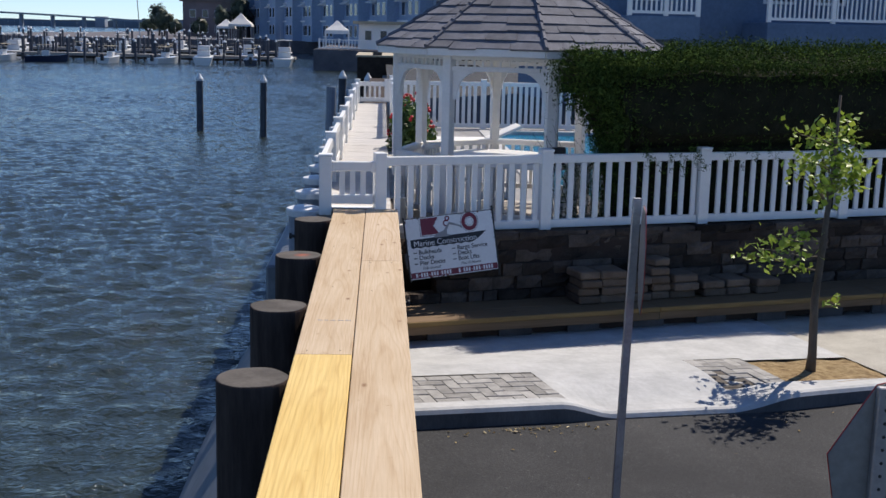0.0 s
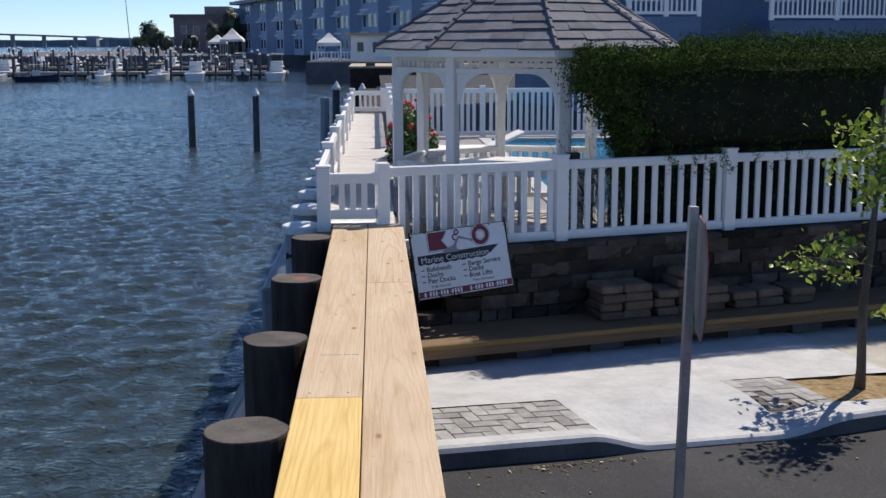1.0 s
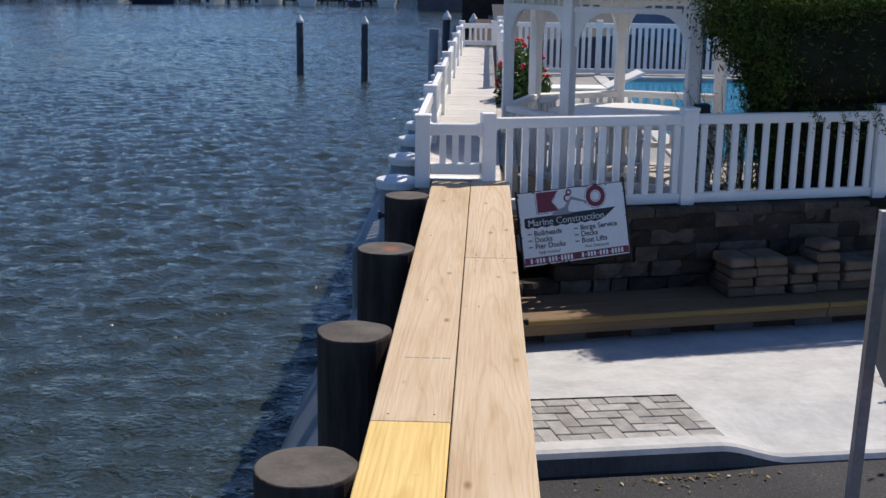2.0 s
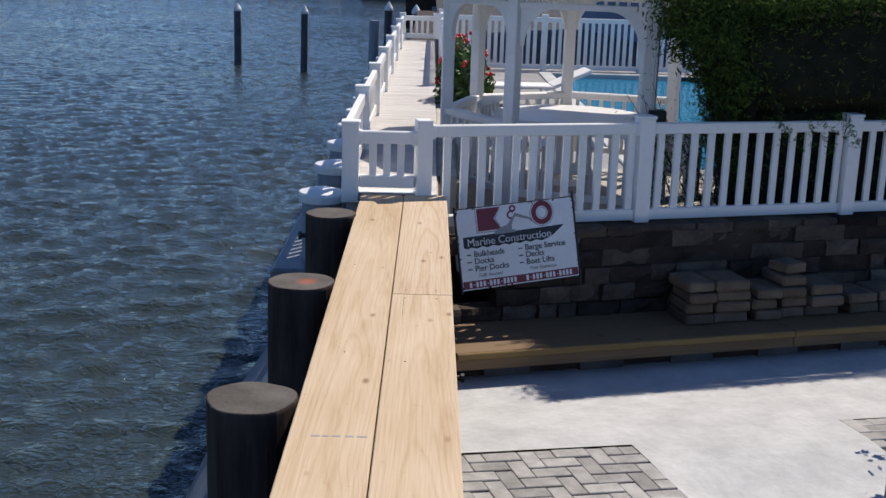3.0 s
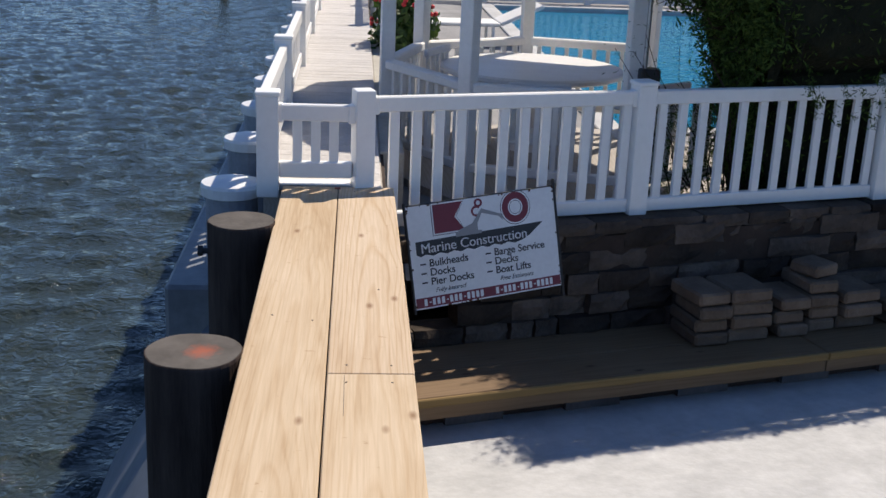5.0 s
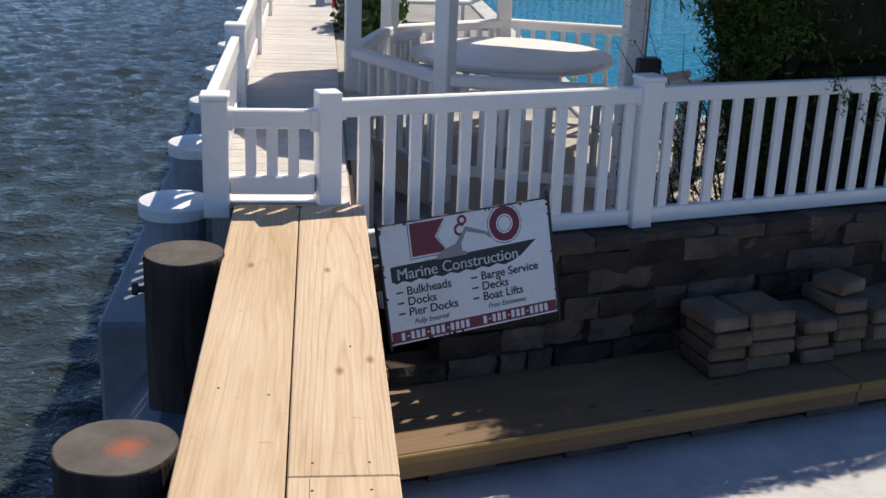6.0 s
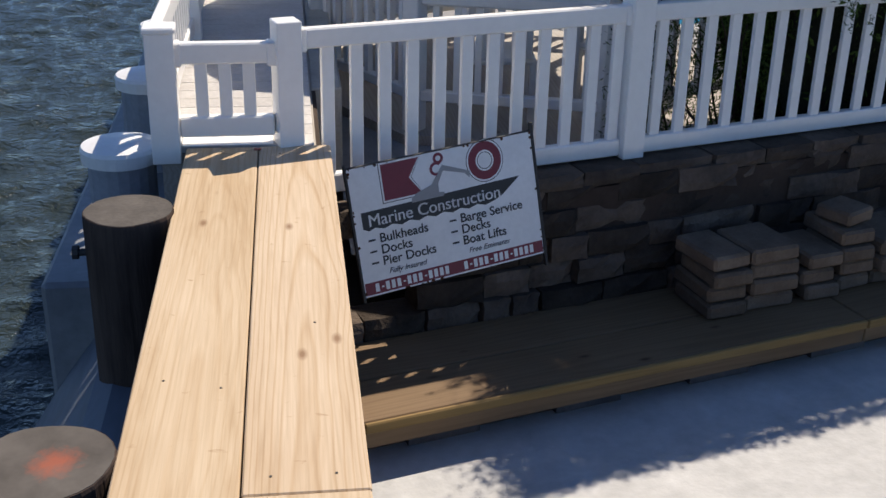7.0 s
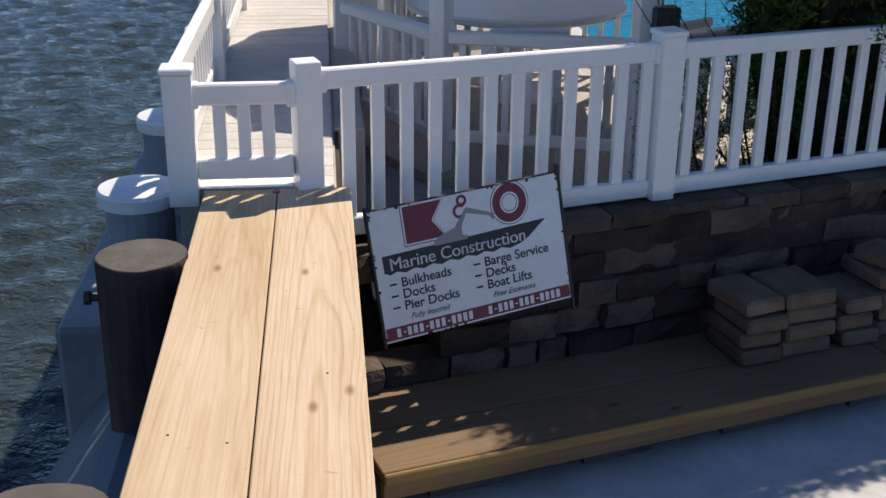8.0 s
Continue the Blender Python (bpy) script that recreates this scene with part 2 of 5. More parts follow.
# no air haze is modelled; the horizon's haze is painted into these two colours
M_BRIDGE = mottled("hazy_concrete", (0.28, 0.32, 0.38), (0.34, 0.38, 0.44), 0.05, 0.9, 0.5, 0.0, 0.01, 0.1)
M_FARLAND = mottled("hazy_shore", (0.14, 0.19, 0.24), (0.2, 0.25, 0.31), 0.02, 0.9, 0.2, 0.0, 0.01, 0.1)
M_FLOWER = plain("red_petals", (0.6, 0.03, 0.04), 0.6)


def asphalt():
    m, nt, b = material("asphalt", 0.85, 0, 0.3)
    v = coords(nt)
    stones = noise_tex(nt, v, 80, 3, 0.78)
    broad = noise_tex(nt, v, 1.1, 5, 0.6)
    col = ramp(nt, stones, ((0.36, (0.018, 0.019, 0.022)), (0.6, (0.042, 0.044, 0.049)), (0.69, (0.09, 0.09, 0.09)), (0.75, (0.3, 0.3, 0.29))))
    col = mix(nt, 0.9, col, ramp(nt, broad, ((0.3, (0.62, 0.62, 0.64)), (0.7, (1.3, 1.27, 1.22)))), "MULTIPLY")
    nt.links.new(col, b.inputs["Base Color"])
    bump(nt, b, stones, 0.7, 0.006)
    return m


def shingle():
    m = mottled("asphalt_shingle", (0.122, 0.126, 0.148), (0.205, 0.208, 0.238), 4.0, 0.9, 140.0, 0.6, 0.004, 0.2, vary=0.16)
    return m


def leaf_material(name, dark, light, gloss=0.45, through_light=0.3, shine=0.35):
    m, nt, b = material(name, gloss, 0, shine)
    geo = nt.nodes.new("ShaderNodeNewGeometry")
    col = ramp(nt, geo.outputs["Random Per Island"], ((0.0, dark), (1.0, light)))
    nt.links.new(col, b.inputs["Base Color"])
    tr = nt.nodes.new("ShaderNodeBsdfTranslucent")
    nt.links.new(col, tr.inputs["Color"])
    ms = nt.nodes.new("ShaderNodeMixShader")
    ms.inputs[0].default_value = through_light
    nt.links.new(b.outputs[0], ms.inputs[1])
    nt.links.new(tr.outputs[0], ms.inputs[2])
    nt.links.new(ms.outputs[0], nt.nodes["Material Output"].inputs["Surface"])
    return m


def water_material(name, body, rough, scales):
    m, nt, b = material(name, rough, 0, 0.5)
    b.inputs["Base Color"].default_value = (*body, 1)
    b.inputs["IOR"].default_value = 1.33
    tc = nt.nodes.new("ShaderNodeTexCoord")
    total = None
    for sc, amp, st in scales:
        mp = nt.nodes.new("ShaderNodeMapping")
        mp.inputs["Scale"].default_value = st
        mp.inputs["Rotation"].default_value = (0, 0, 0.35)
        nt.links.new(tc.outputs["Object"], mp.inputs["Vector"])
        n = noise_tex(nt, mp.outputs[0], sc, 3, 0.55, 0.4)
        k = nt.nodes.new("ShaderNodeMath")
        k.operation = "MULTIPLY"
        k.inputs[1].default_value = amp
        nt.links.new(n, k.inputs[0])
        if total is None:
            total = k.outputs[0]
        else:
            s = nt.nodes.new("ShaderNodeMath")
            nt.links.new(total, s.inputs[0])
            nt.links.new(k.outputs[0], s.inputs[1])
            total = s.outputs[0]
    bump(nt, b, total, 1.0, 1.0)
    return m


def marked_pile_end():
    """The sawn end with a faded dab of red paint near its middle."""
    m, nt, b = material("marked_pile_end", 0.85, 0, 0.2)
    v = coords(nt)
    v.node.inputs["Location"].default_value = (-0.03, 0.01, 0)
    base = ramp(nt, noise_tex(nt, v, 6, 5, 0.6), ((0.3, (0.065, 0.058, 0.052)), (0.7, (0.13, 0.117, 0.106))))
    ln = nt.nodes.new("ShaderNodeVectorMath")
    ln.operation = "LENGTH"
    nt.links.new(v, ln.inputs[0])
    add = nt.nodes.new("ShaderNodeMath")
    add.operation = "MULTIPLY_ADD"
    nt.links.new(noise_tex(nt, v, 28, 4, 0.7), add.inputs[0])
    add.inputs[1].default_value = 0.09
    nt.links.new(ln.outputs["Value"], add.inputs[2])
    spot = ramp(nt, add.outputs[0], ((0.06, (0.6, 0.6, 0.6)), (0.115, (0, 0, 0))))
    nt.links.new(mix(nt, spot, base, (0.42, 0.1, 0.05)), b.inputs["Base Color"])
    return m


M_PILETOP_RED = marked_pile_end()
M_ASPHALT = asphalt()
M_SHINGLE = shingle()
M_LEAF = leaf_material("maple_leaf", (0.16, 0.26, 0.03), (0.34, 0.42, 0.06))
M_HEDGE = leaf_material("hedge_needles", (0.017, 0.029, 0.011), (0.095, 0.148, 0.036), 0.95, 0.04, 0.0)
M_HEDGECORE = mottled("hedge_inside_shade", (0.014, 0.015, 0.01), (0.028, 0.03, 0.018), 6.0, 0.95, 30.0, 0.8, 0.03, 0.1)
M_BUSH = leaf_material("bush_leaf", (0.03, 0.07, 0.02), (0.1, 0.17, 0.04))
M_FARTREE = leaf_material("far_foliage", (0.045, 0.07, 0.055), (0.1, 0.13, 0.09))
M_WATER = water_material("bay_water", (0.024, 0.044, 0.056), 0.09,
                         ((0.6, 0.16, (1, 1.6, 1)), (2.0, 0.12, (1, 1.8, 1)), (6.0, 0.06, (1, 1.5, 1)), (17.0, 0.02, (1, 1.2, 1))))
M_WATER_NEAR = water_material("near_bay_water", (0.024, 0.034, 0.031), 0.07, ((5.0, 0.05, (1, 1.4, 1)), (13.0, 0.044, (1, 1.2, 1))))
M_POOL = water_material("pool_water", (0.012, 0.2, 0.36), 0.06, ((3.0, 0.02, (1, 1, 1)), (9.0, 0.006, (1, 1, 1))))


# ---------- mesh helpers ----------
def box(bm, x0, y0, z0, x1, y1, z1, bev=0.0):
    r = bmesh.ops.create_cube(bm, size=1.0)
    for v in r["verts"]:
        v.co = Vector(((x0 + x1) / 2 + v.co.x * (x1 - x0), (y0 + y1) / 2 + v.co.y * (y1 - y0), (z0 + z1) / 2 + v.co.z * (z1 - z0)))
    if bev:
        es = list({e for v in r["verts"] for e in v.link_edges})
        bmesh.ops.bevel(bm, geom=es, offset=bev, segments=1, affect="EDGES", profile=0.6)
    return bm


def boxed(x0, y0, z0, x1, y1, z1, bev=0.0):
    return box(bmesh.new(), x0, y0, z0, x1, y1, z1, bev)


def lathe(bm, profile, n=20, centre=(0, 0), wobble=0.0, seed=0):
    """Rings of (radius, z) about a vertical axis, closed at both ends."""
    rings = []
    for r, z in profile:
        ring = []
        for i in range(n):
            a = 2 * math.pi * i / n
            k = 1 + wobble * noise.noise(Vector((math.cos(a) * 1.3 + seed, math.sin(a) * 1.3, seed * 0.7)))
            ring.append(bm.verts.new((centre[0] + r * k * math.cos(a), centre[1] + r * k * math.sin(a), z)))
        rings.append(ring)
    for a, b in zip(rings, rings[1:]):
        for i in range(n):
            bm.faces.new((a[i], a[(i + 1) % n], b[(i + 1) % n], b[i]))
    bm.faces.new(list(reversed(rings[0])))
    bm.faces.new(rings[-1])
    return bm


def tube(bm, pts, radii, n=8):
    """A round bar along a line of points."""
    rings = []
    for i, p in enumerate(pts):
        p = Vector(p)
        d = (Vector(pts[min(i + 1, len(pts) - 1)]) - Vector(pts[max(i - 1, 0)])).normalized()
        a = d.orthogonal().normalized()
        b = d.cross(a)
        rings.append([bm.verts.new(p + radii[i] * (math.cos(t) * a + math.sin(t) * b)) for t in (2 * math.pi * k / n for k in range(n))])
    for r, s in zip(rings, rings[1:]):
        for k in range(n):
            bm.faces.new((r[k], r[(k + 1) % n], s[(k + 1) % n], s[k]))
    bm.faces.new(list(reversed(rings[0])))
    bm.faces.new(rings[-1])
    return bm


def prism(bm, outline, z0, z1):
    lo = [bm.verts.new((x, y, z0)) for x, y in outline]
    hi = [bm.verts.new((x, y, z1)) for x, y in outline]
    n = len(lo)
    for i in range(n):
        bm.faces.new((lo[i], lo[(i + 1) % n], hi[(i + 1) % n], hi[i]))
    bm.faces.new(list(reversed(lo)))
    bm.faces.new(hi)
    return bm


def mesh_of(name, bm, mat, smooth=False):
    bmesh.ops.recalc_face_normals(bm, faces=bm.faces)
    me = bpy.data.meshes.new(name)
    bm.to_mesh(me)
    bm.free()
    me.materials.append(mat)
    if smooth:
        for p in me.polygons:
            p.use_smooth = True
    return me


def part(name, bm, mat, parent=None, label="", m=None, smooth=False):
    ob = new(name, mesh_of(name, bm, mat, smooth))
    ob.parent = parent
    if m is not None:
        ob.matrix_basis = m
    if label:
        ob["label"] = label
    return ob


def piece(name, me, parent, m=None):
    ob = new(name, me)
    ob.parent = parent
    if m is not None:
        ob.matrix_basis = m
    return ob


def thing(name, m=None, label="", category="", group="", kind=""):
    ob = new(name)
    ob.empty_display_size = 0.1
    if m is not None:
        ob.matrix_basis = m
    return tagged(ob, label, category, group, kind)


def solid(name, bm, mat, label="", category="", group="", kind="", m=None, smooth=False):
    return tagged(part(name, bm, mat, None, "", m, smooth), label, category, group, kind)


rng = random.Random(7)
STREET = pose(0, 0, 0, 0, 0, 16.0)     # the street runs at 16 degrees to the bulkhead
WALK_Z, ROAD_Z, WATER_Z, POOLDECK_Z = -1.03, -1.2, -2.6, -0.6


# ---------- water, land, bulkhead ----------
def grid_sheet(xs, ys, zf, hole=None):
    bm = bmesh.new()
    vs = {}
    for i, x in enumerate(xs):
        for j, y in enumerate(ys):
            vs[i, j] = bm.verts.new((x, y, zf(x, y)))
    for i in range(len(xs) - 1):
        for j in range(len(ys) - 1):
            cx, cy = (xs[i] + xs[i + 1]) / 2, (ys[j] + ys[j + 1]) / 2
            if hole is None or not hole(cx, cy):
                bm.faces.new((vs[i, j], vs[i + 1, j], vs[i + 1, j + 1], vs[i, j + 1]))
    for v in [v for v in bm.verts if not v.link_faces]:
        bm.verts.remove(v)
    return bm


NEAR = (-75.0, 0.0, -12.0, 116.0)
solid("water", grid_sheet([-2500, NEAR[0], NEAR[1], 2500], [-300, NEAR[2], NEAR[3], 3500], lambda x, y: WATER_Z, lambda x, y: NEAR[0] < x < NEAR[1] and NEAR[2] < y < NEAR[3]), M_WATER,
      "rippled blue-green bay water", "water", kind="structure")


def wave_patch():
    """The nearer water as real chop: many short waves about one wind, fading out at the rim."""
    g = np.random.default_rng(14)
    xs = NEAR[1] - (NEAR[1] - NEAR[0]) * np.linspace(0, 1, 520) ** 1.9
    ys = NEAR[2] + (NEAR[3] - NEAR[2]) * np.linspace(0, 1, 940) ** 1.75
    X, Y = np.meshgrid(xs, ys, indexing="ij")
    Z, DX, DY = np.zeros_like(X), np.zeros_like(X), np.zeros_like(X)
    for i in range(72):
        L = 0.2 * (1.0 / 0.2) ** g.random()
        a = radians(-62) + g.normal(0, 0.55)
        k = 2 * math.pi / L
        amp = 0.0072 * L ** 0.95 * g.uniform(0.5, 1.4)
        ph = k * (math.cos(a) * X + math.sin(a) * Y) + g.uniform(0, 6.28)
        Z += amp * np.sin(ph)
        DX -= 0.8 * amp * math.cos(a) * np.cos(ph)
        DY -= 0.8 * amp * math.sin(a) * np.cos(ph)
    gust = 0.85 + 0.3 * np.sin(X * 0.31 + 0.9 * np.sin(Y * 0.17)) * np.sin(Y * 0.23 + 1.0)
    gust *= 1.12 - 0.66 * np.clip((Y + 1) / 34, 0, 1)
    rim = np.clip(np.minimum(np.minimum(X - NEAR[0], NEAR[1] - X + 0.8), np.minimum(Y - NEAR[2], (NEAR[3] - Y) / 4)), 0, 1) * gust
    inner = np.clip(np.minimum(np.minimum(X - NEAR[0], NEAR[1] - X), np.minimum(Y - NEAR[2], NEAR[3] - Y)), 0, 1)
    V = np.stack([X + DX * inner, Y + DY * inner, WATER_Z + Z * rim], -1).reshape(-1, 3)
    n, m = X.shape
    idx = np.arange(n * m).reshape(n, m)
    F = np.stack([idx[:-1, :-1], idx[:-1, 1:], idx[1:, 1:], idx[1:, :-1]], -1).reshape(-1, 4)
    me = bpy.data.meshes.new("water")
    me.from_pydata(V.tolist(), [], F.tolist())
    me.materials.append(M_WATER_NEAR)
    for p in me.polygons:
        p.use_smooth = True
    return new("water", me)


tagged(wave_patch(), "choppy blue-green bay water with sun glints", "water", kind="structure")
solid("bulkhead", boxed(-0.55, -40, -3.4, -0.03, 30, -0.045), M_BROWNWOOD, "dark timber bulkhead under the cap boards", "bulkhead", kind="structure")
solid("ground", boxed(-0.1, -60, -3.5, 260, 100, -1.32), M_CONC_OLD, "ground under the street and gardens", "ground", kind="structure")
solid("far_shore", boxed(-7, 108, -3.5, 300, 420, -0.5), M_QUAY, "dark bulkhead shore beyond the basin", "shore", kind="structure")
solid("far_shore", boxed(-75, 185, -3.5, -7, 420, -0.7), M_QUAY, "low shore behind the marina", "shore", kind="structure")
lw = bmesh.new()
prism(lw, [(-0.5, -0.6), (-0.82, -0.61), (-0.9, -0.65), (-0.98, -0.74), (-1.1, -0.9), (-1.24, -1.11), (-1.38, -1.32), (-1.48, -1.5), (-1.54, -1.72), (-1.56, -2.0), (-1.56, -3.2), (-0.5, -3.2)], 0.2, 30.0)
bmesh.ops.rotate(lw, verts=lw.verts, cent=(0, 0, 0), matrix=Matrix.Rotation(radians(90), 3, "X"))
solid("lower_wale", lw, M_WALE_LOW, "grey vinyl facing low along the bulkhead", "bulkhead", kind="structure", smooth=False)
solid("wale", boxed(-1.18, -0.196, -3.2, -0.5, 15.6, -0.5, 0.02), M_WALE, "grey wale along the walkway piles", "bulkhead", kind="structure")

# cap boards: two rows butted end to end
cap = thing("bulkhead_cap", None, "pale pine boards capping the bulkhead in two rows", "cap", kind="structure")
for x0, x1, y0, y1, mat, lab in ((-0.578, -0.289, -4.868, 0.0, M_PINE, ""), (-0.578, -0.289, -14.0, -4.874, M_PINE_NEW, "fresh bright yellow pine board"),
                                 (-0.284, 0.007, -2.428, 0.006, M_PINE_LOOP, "pine board with long pointed grain loops"), (-0.284, 0.006, -14.0, -2.4305, M_PINE, "")):
    part("board", boxed(0, y0 - y1, -0.042, x1 - x0, 0, 0.002 if "fresh" in lab else 0.0, 0.004), mat, cap, lab, pose(x0, y1, 0))
for x, y in ((-0.2, -0.09), (-0.35, -0.1), (-0.07, -2.36), (-0.22, -2.36), (-0.07, -2.5), (-0.22, -2.5), (-0.52, -4.8), (-0.35, -4.8), (-0.5, -1.9), (-0.35, -1.95), (-0.1, -1.6), (-0.2, -3.4), (-0.45, -3.3)):
    part("nail", lathe(bmesh.new(), ((0.0036, 0), (0.0036, 0.0015)), 8), M_IRON, cap, "", pose(x, y, 0.0))
for x0, x1 in ((-0.5, -0.47), (-0.462, -0.44), (-0.43, -0.4), (-0.385, -0.355), (-0.345, -0.31)):
    part("ink_bar", boxed(x0, -4.172, 0.0, x1, -4.16, 0.0006), M_PRINTGREY, cap, "faded ink stamp")
part("crack", boxed(-0.2275, -2.75, -0.002, -0.226, -2.44, 0.0005), M_IRON, cap, "hairline saw cut along the board")
part("ribbon_mark", boxed(-0.015, -0.01, 0, 0.015, 0.01, 0.004, 0.001), M_RED, cap, "scrap of red marking tape", pose(-0.29, -0.04, 0.001))
part("bolt", lathe(bmesh.new(), ((0.012, 0), (0.012, 0.05), (0.02, 0.05), (0.02, 0.065)), 8), M_IRON, cap, "", pose(-0.02, -3.3, -0.1, 0, 90, 0))

# round piles behind the cap
for i, (y, r) in enumerate(((-0.715, 0.156), (-2.25, 0.163), (-3.84, 0.168), (-5.28, 0.168))):
    p = thing("pile", pose((-0.728, -0.742, -0.748, -0.745)[i], y, 0), "dark creosoted timber pile with a weathered sawn top", "pile", "piles along the bulkhead")
    zt = (0.015, 0.002, 0.004, 0.004)[i]
    part("shaft", lathe(bmesh.new(), ((r * 1.06, -3.3), (r * 1.03, -1.6), (r, zt - 0.012), (r * 0.985, zt - 0.002)), 28, (0, 0), 0.09, i + 1.0), M_PILE, p, smooth=False)
    part("top", lathe(bmesh.new(), ((r * 0.965, zt - 0.004), (r * 0.965, zt), (0.01, zt + 0.001)), 28, (0, 0), 0.09, i + 1.0), M_PILETOP_RED if i == 1 else M_PILETOP, p, "sawn end with a faded red paint dab" if i == 1 else "grey sawn end with growth rings")
    if i == 0:
        part("bolt", lathe(bmesh.new(), ((0.014, 0), (0.014, 0.05), (0.026, 0.05), (0.026, 0.07)), 8), M_IRON, p, "", pose(-0.128, -0.02, -0.13, 0, -90, 0))


# ---------- fences ----------
def fence(name, start, yaw, posts, z_bottom, z_top, pitch, label, post_w=0.115, picket_w=0.05, rail_h=0.095, rise=0.065, post_foot=None, mat=M_VINYL, skip_posts=(), group="", rows=None, bare=()):
    """Posts at the given distances along local x, two rails and pickets between each pair."""
    f = thing(name, pose(start[0], start[1], 0, 0, 0, yaw), label, "fence", group)
    h = post_w / 2
    foot = z_bottom if post_foot is None else post_foot
    pb = bmesh.new()
    box(pb, -h, -h, foot, h, h, z_top + rise - 0.03, 0.004)
    pm = mesh_of("post", pb, mat)
    cb = bmesh.new()
    box(cb, -h - 0.007, -h - 0.007, z_top + rise - 0.03, h + 0.007, h + 0.007, z_top + rise - 0.005, 0.006)
    cm = mesh_of("post_cap", cb, mat)
    km = mesh_of("picket", boxed(-picket_w / 2, -0.014, z_bottom + rail_h - 0.01, picket_w / 2, 0.014, z_top - rail_h + 0.01, 0.003), mat)
    for i, x in enumerate(posts):
        if i in bare:
            part("post", boxed(x - 0.052, -0.052, foot, x + 0.052, 0.052, z_top + 0.038, 0.004), mat, f, "slim post with no cap")
        elif i not in skip_posts:
            p = piece("post", pm, f, pose(x, 0, 0))
            piece("post_cap", cm, p)
    for i, (a, b) in enumerate(zip(posts, posts[1:])):
        for z0 in (z_bottom, z_top - rail_h):
            part("rail", boxed(a + h, -0.026, z0, b - h, 0.026, z0 + rail_h, 0.007), mat, f)
        for x in (a + h, b - h):
            part("bracket", boxed(x - 0.022, -0.034, z_top - rail_h - 0.01, x + 0.022, 0.034, z_top + 0.004, 0.006), mat, f)
        span = b - a - 2 * h
        n = max(1, round(span / pitch) - 1)
        spots = [a + h + span * (k + 1) / (n + 1) for k in range(n)]
        if rows and i < len(rows):
            first, step, count = rows[i]
            spots = [first + step * k for k in range(count)]
        for x in spots:
            piece("picket", km, f, pose(x, 0, 0))
    return f


u = Vector((math.cos(radians(16)), math.sin(radians(16))))
w = Vector((-u.y, u.x))


def street(s, r, z=0.0, turn=0.0):
    """A pose at s along and r across the street's own axes."""
    q = u * s + w * r
    return pose(q.x, q.y, z, 0, 0, 16.0 + turn)


q1 = u * -0.143 + w * 0.085
fence("picket_fence", q1, 16.0, [0.0, 1.655, 3.395, 5.1, 6.8], -0.236, 0.477, 0.137, "white vinyl picket fence on top of the block wall", post_foot=-0.247, picket_w=0.054,
      rail_h=0.082, rise=0.06, rows=((0.17, 0.126, 12), (1.79, 0.1365, 12)), bare=(0,))
gate = fence("picket_gate", (-0.657, 0.03), 1.3, [0.0, 0.496], 0.042, 0.43, 0.1, "short white picket panel across the walkway end", picket_w=0.05, rise=0.075, skip_posts=(1,), post_foot=-0.06, rail_h=0.085)
part("sill", boxed(0.06, -0.024, 0.003, 0.43, 0.09, 0.008, 0.001), M_VINYL, gate, "thin white strip under the panel")
fence("walkway_railing", (-0.69, 0.03), 90.0, [0.0, 1.91, 4.06, 6.26, 8.46, 10.66, 12.96, 15.36], 0.03, 0.47, 0.12, "white vinyl railing along the water side of the walkway", rise=0.07, post_foot=-0.1, skip_posts=(0,))
fence("end_railing", (-0.69, 15.6), 0.0, [0.0, 0.66], 0.03, 0.47, 0.1, "white vinyl railing closing the far walkway end", skip_posts=(0,))
fence("garden_fence", (0.08, 7.4), 90.0, [0.0, 2.05, 4.1, 6.15, 8.2], -0.4, 0.56, 0.14, "white picket fence between walkway and pool garden", post_foot=-0.6)
fence("pool_fence", (0.2, 16.3), 2.0, [0.0, 2.0, 4.0, 6.0, 8.0, 10.0, 12.0], -0.57, 0.48, 0.135, "tall white picket fence behind the pool", picket_w=0.075, post_foot=-0.6)

# walkway of cross boards
deck = thing("walkway", None, "pale composite deck walkway along the water", "walkway", kind="structure")
part("frame", boxed(-0.68, 0.0, -0.45, -0.05, 15.6, -0.03), M_GREYWOOD, deck)
dm = mesh_of("plank", boxed(-0.68, -0.069, -0.028, -0.06, 0.069, 0.0, 0.003), M_DECK)
for k in range(111):
    piece("plank", dm, deck, pose(0, 0.09 + k * 0.14, rng.uniform(-0.001, 0.001)))
part("curb", boxed(-0.055, 0.98, -0.5, 0.1, 7.3, -0.03, 0.01), M_CONC_OLD, deck, "beige concrete edging strip")

# white-capped piles beside the walkway
for k in range(13):
    p = thing("capped_pile", pose(-0.858, 0.12 + 1.12 * k, 0), "grey wrapped pile with a domed white cap", "pile", "capped piles along the walkway")
    part("shaft", lathe(bmesh.new(), ((0.14, -3.3), (0.14, -0.08)), 20), M_GREYPILE, p, smooth=False)
    part("cap", lathe(bmesh.new(), ((0.15, -0.085), (0.163, -0.08), (0.166, -0.03), (0.158, -0.014), (0.08, 0.006), (0.01, 0.012)), 24), M_CAPWHITE, p, "white plastic dome cap")


# ---------- street side ----------
def smooth_step(a, b, x):
    t = max(0.0, min(1.0, (x - a) / (b - a)))
    return t * t * (3 - 2 * t)


def dip(s):
    return 0.09 * smooth_step(0.35, 0.8, s) * (1 - smooth_step(1.75, 2.4, s))


def walk_z(s, r=-2.8):
    """The pavement falls gently along the street and away from the kerb."""
    high = -0.955 - 0.045 * (min(s, 3.6) - 0.2)
    return high + (min(high, -1.085) - high) * smooth_step(-2.05, -0.95, r)


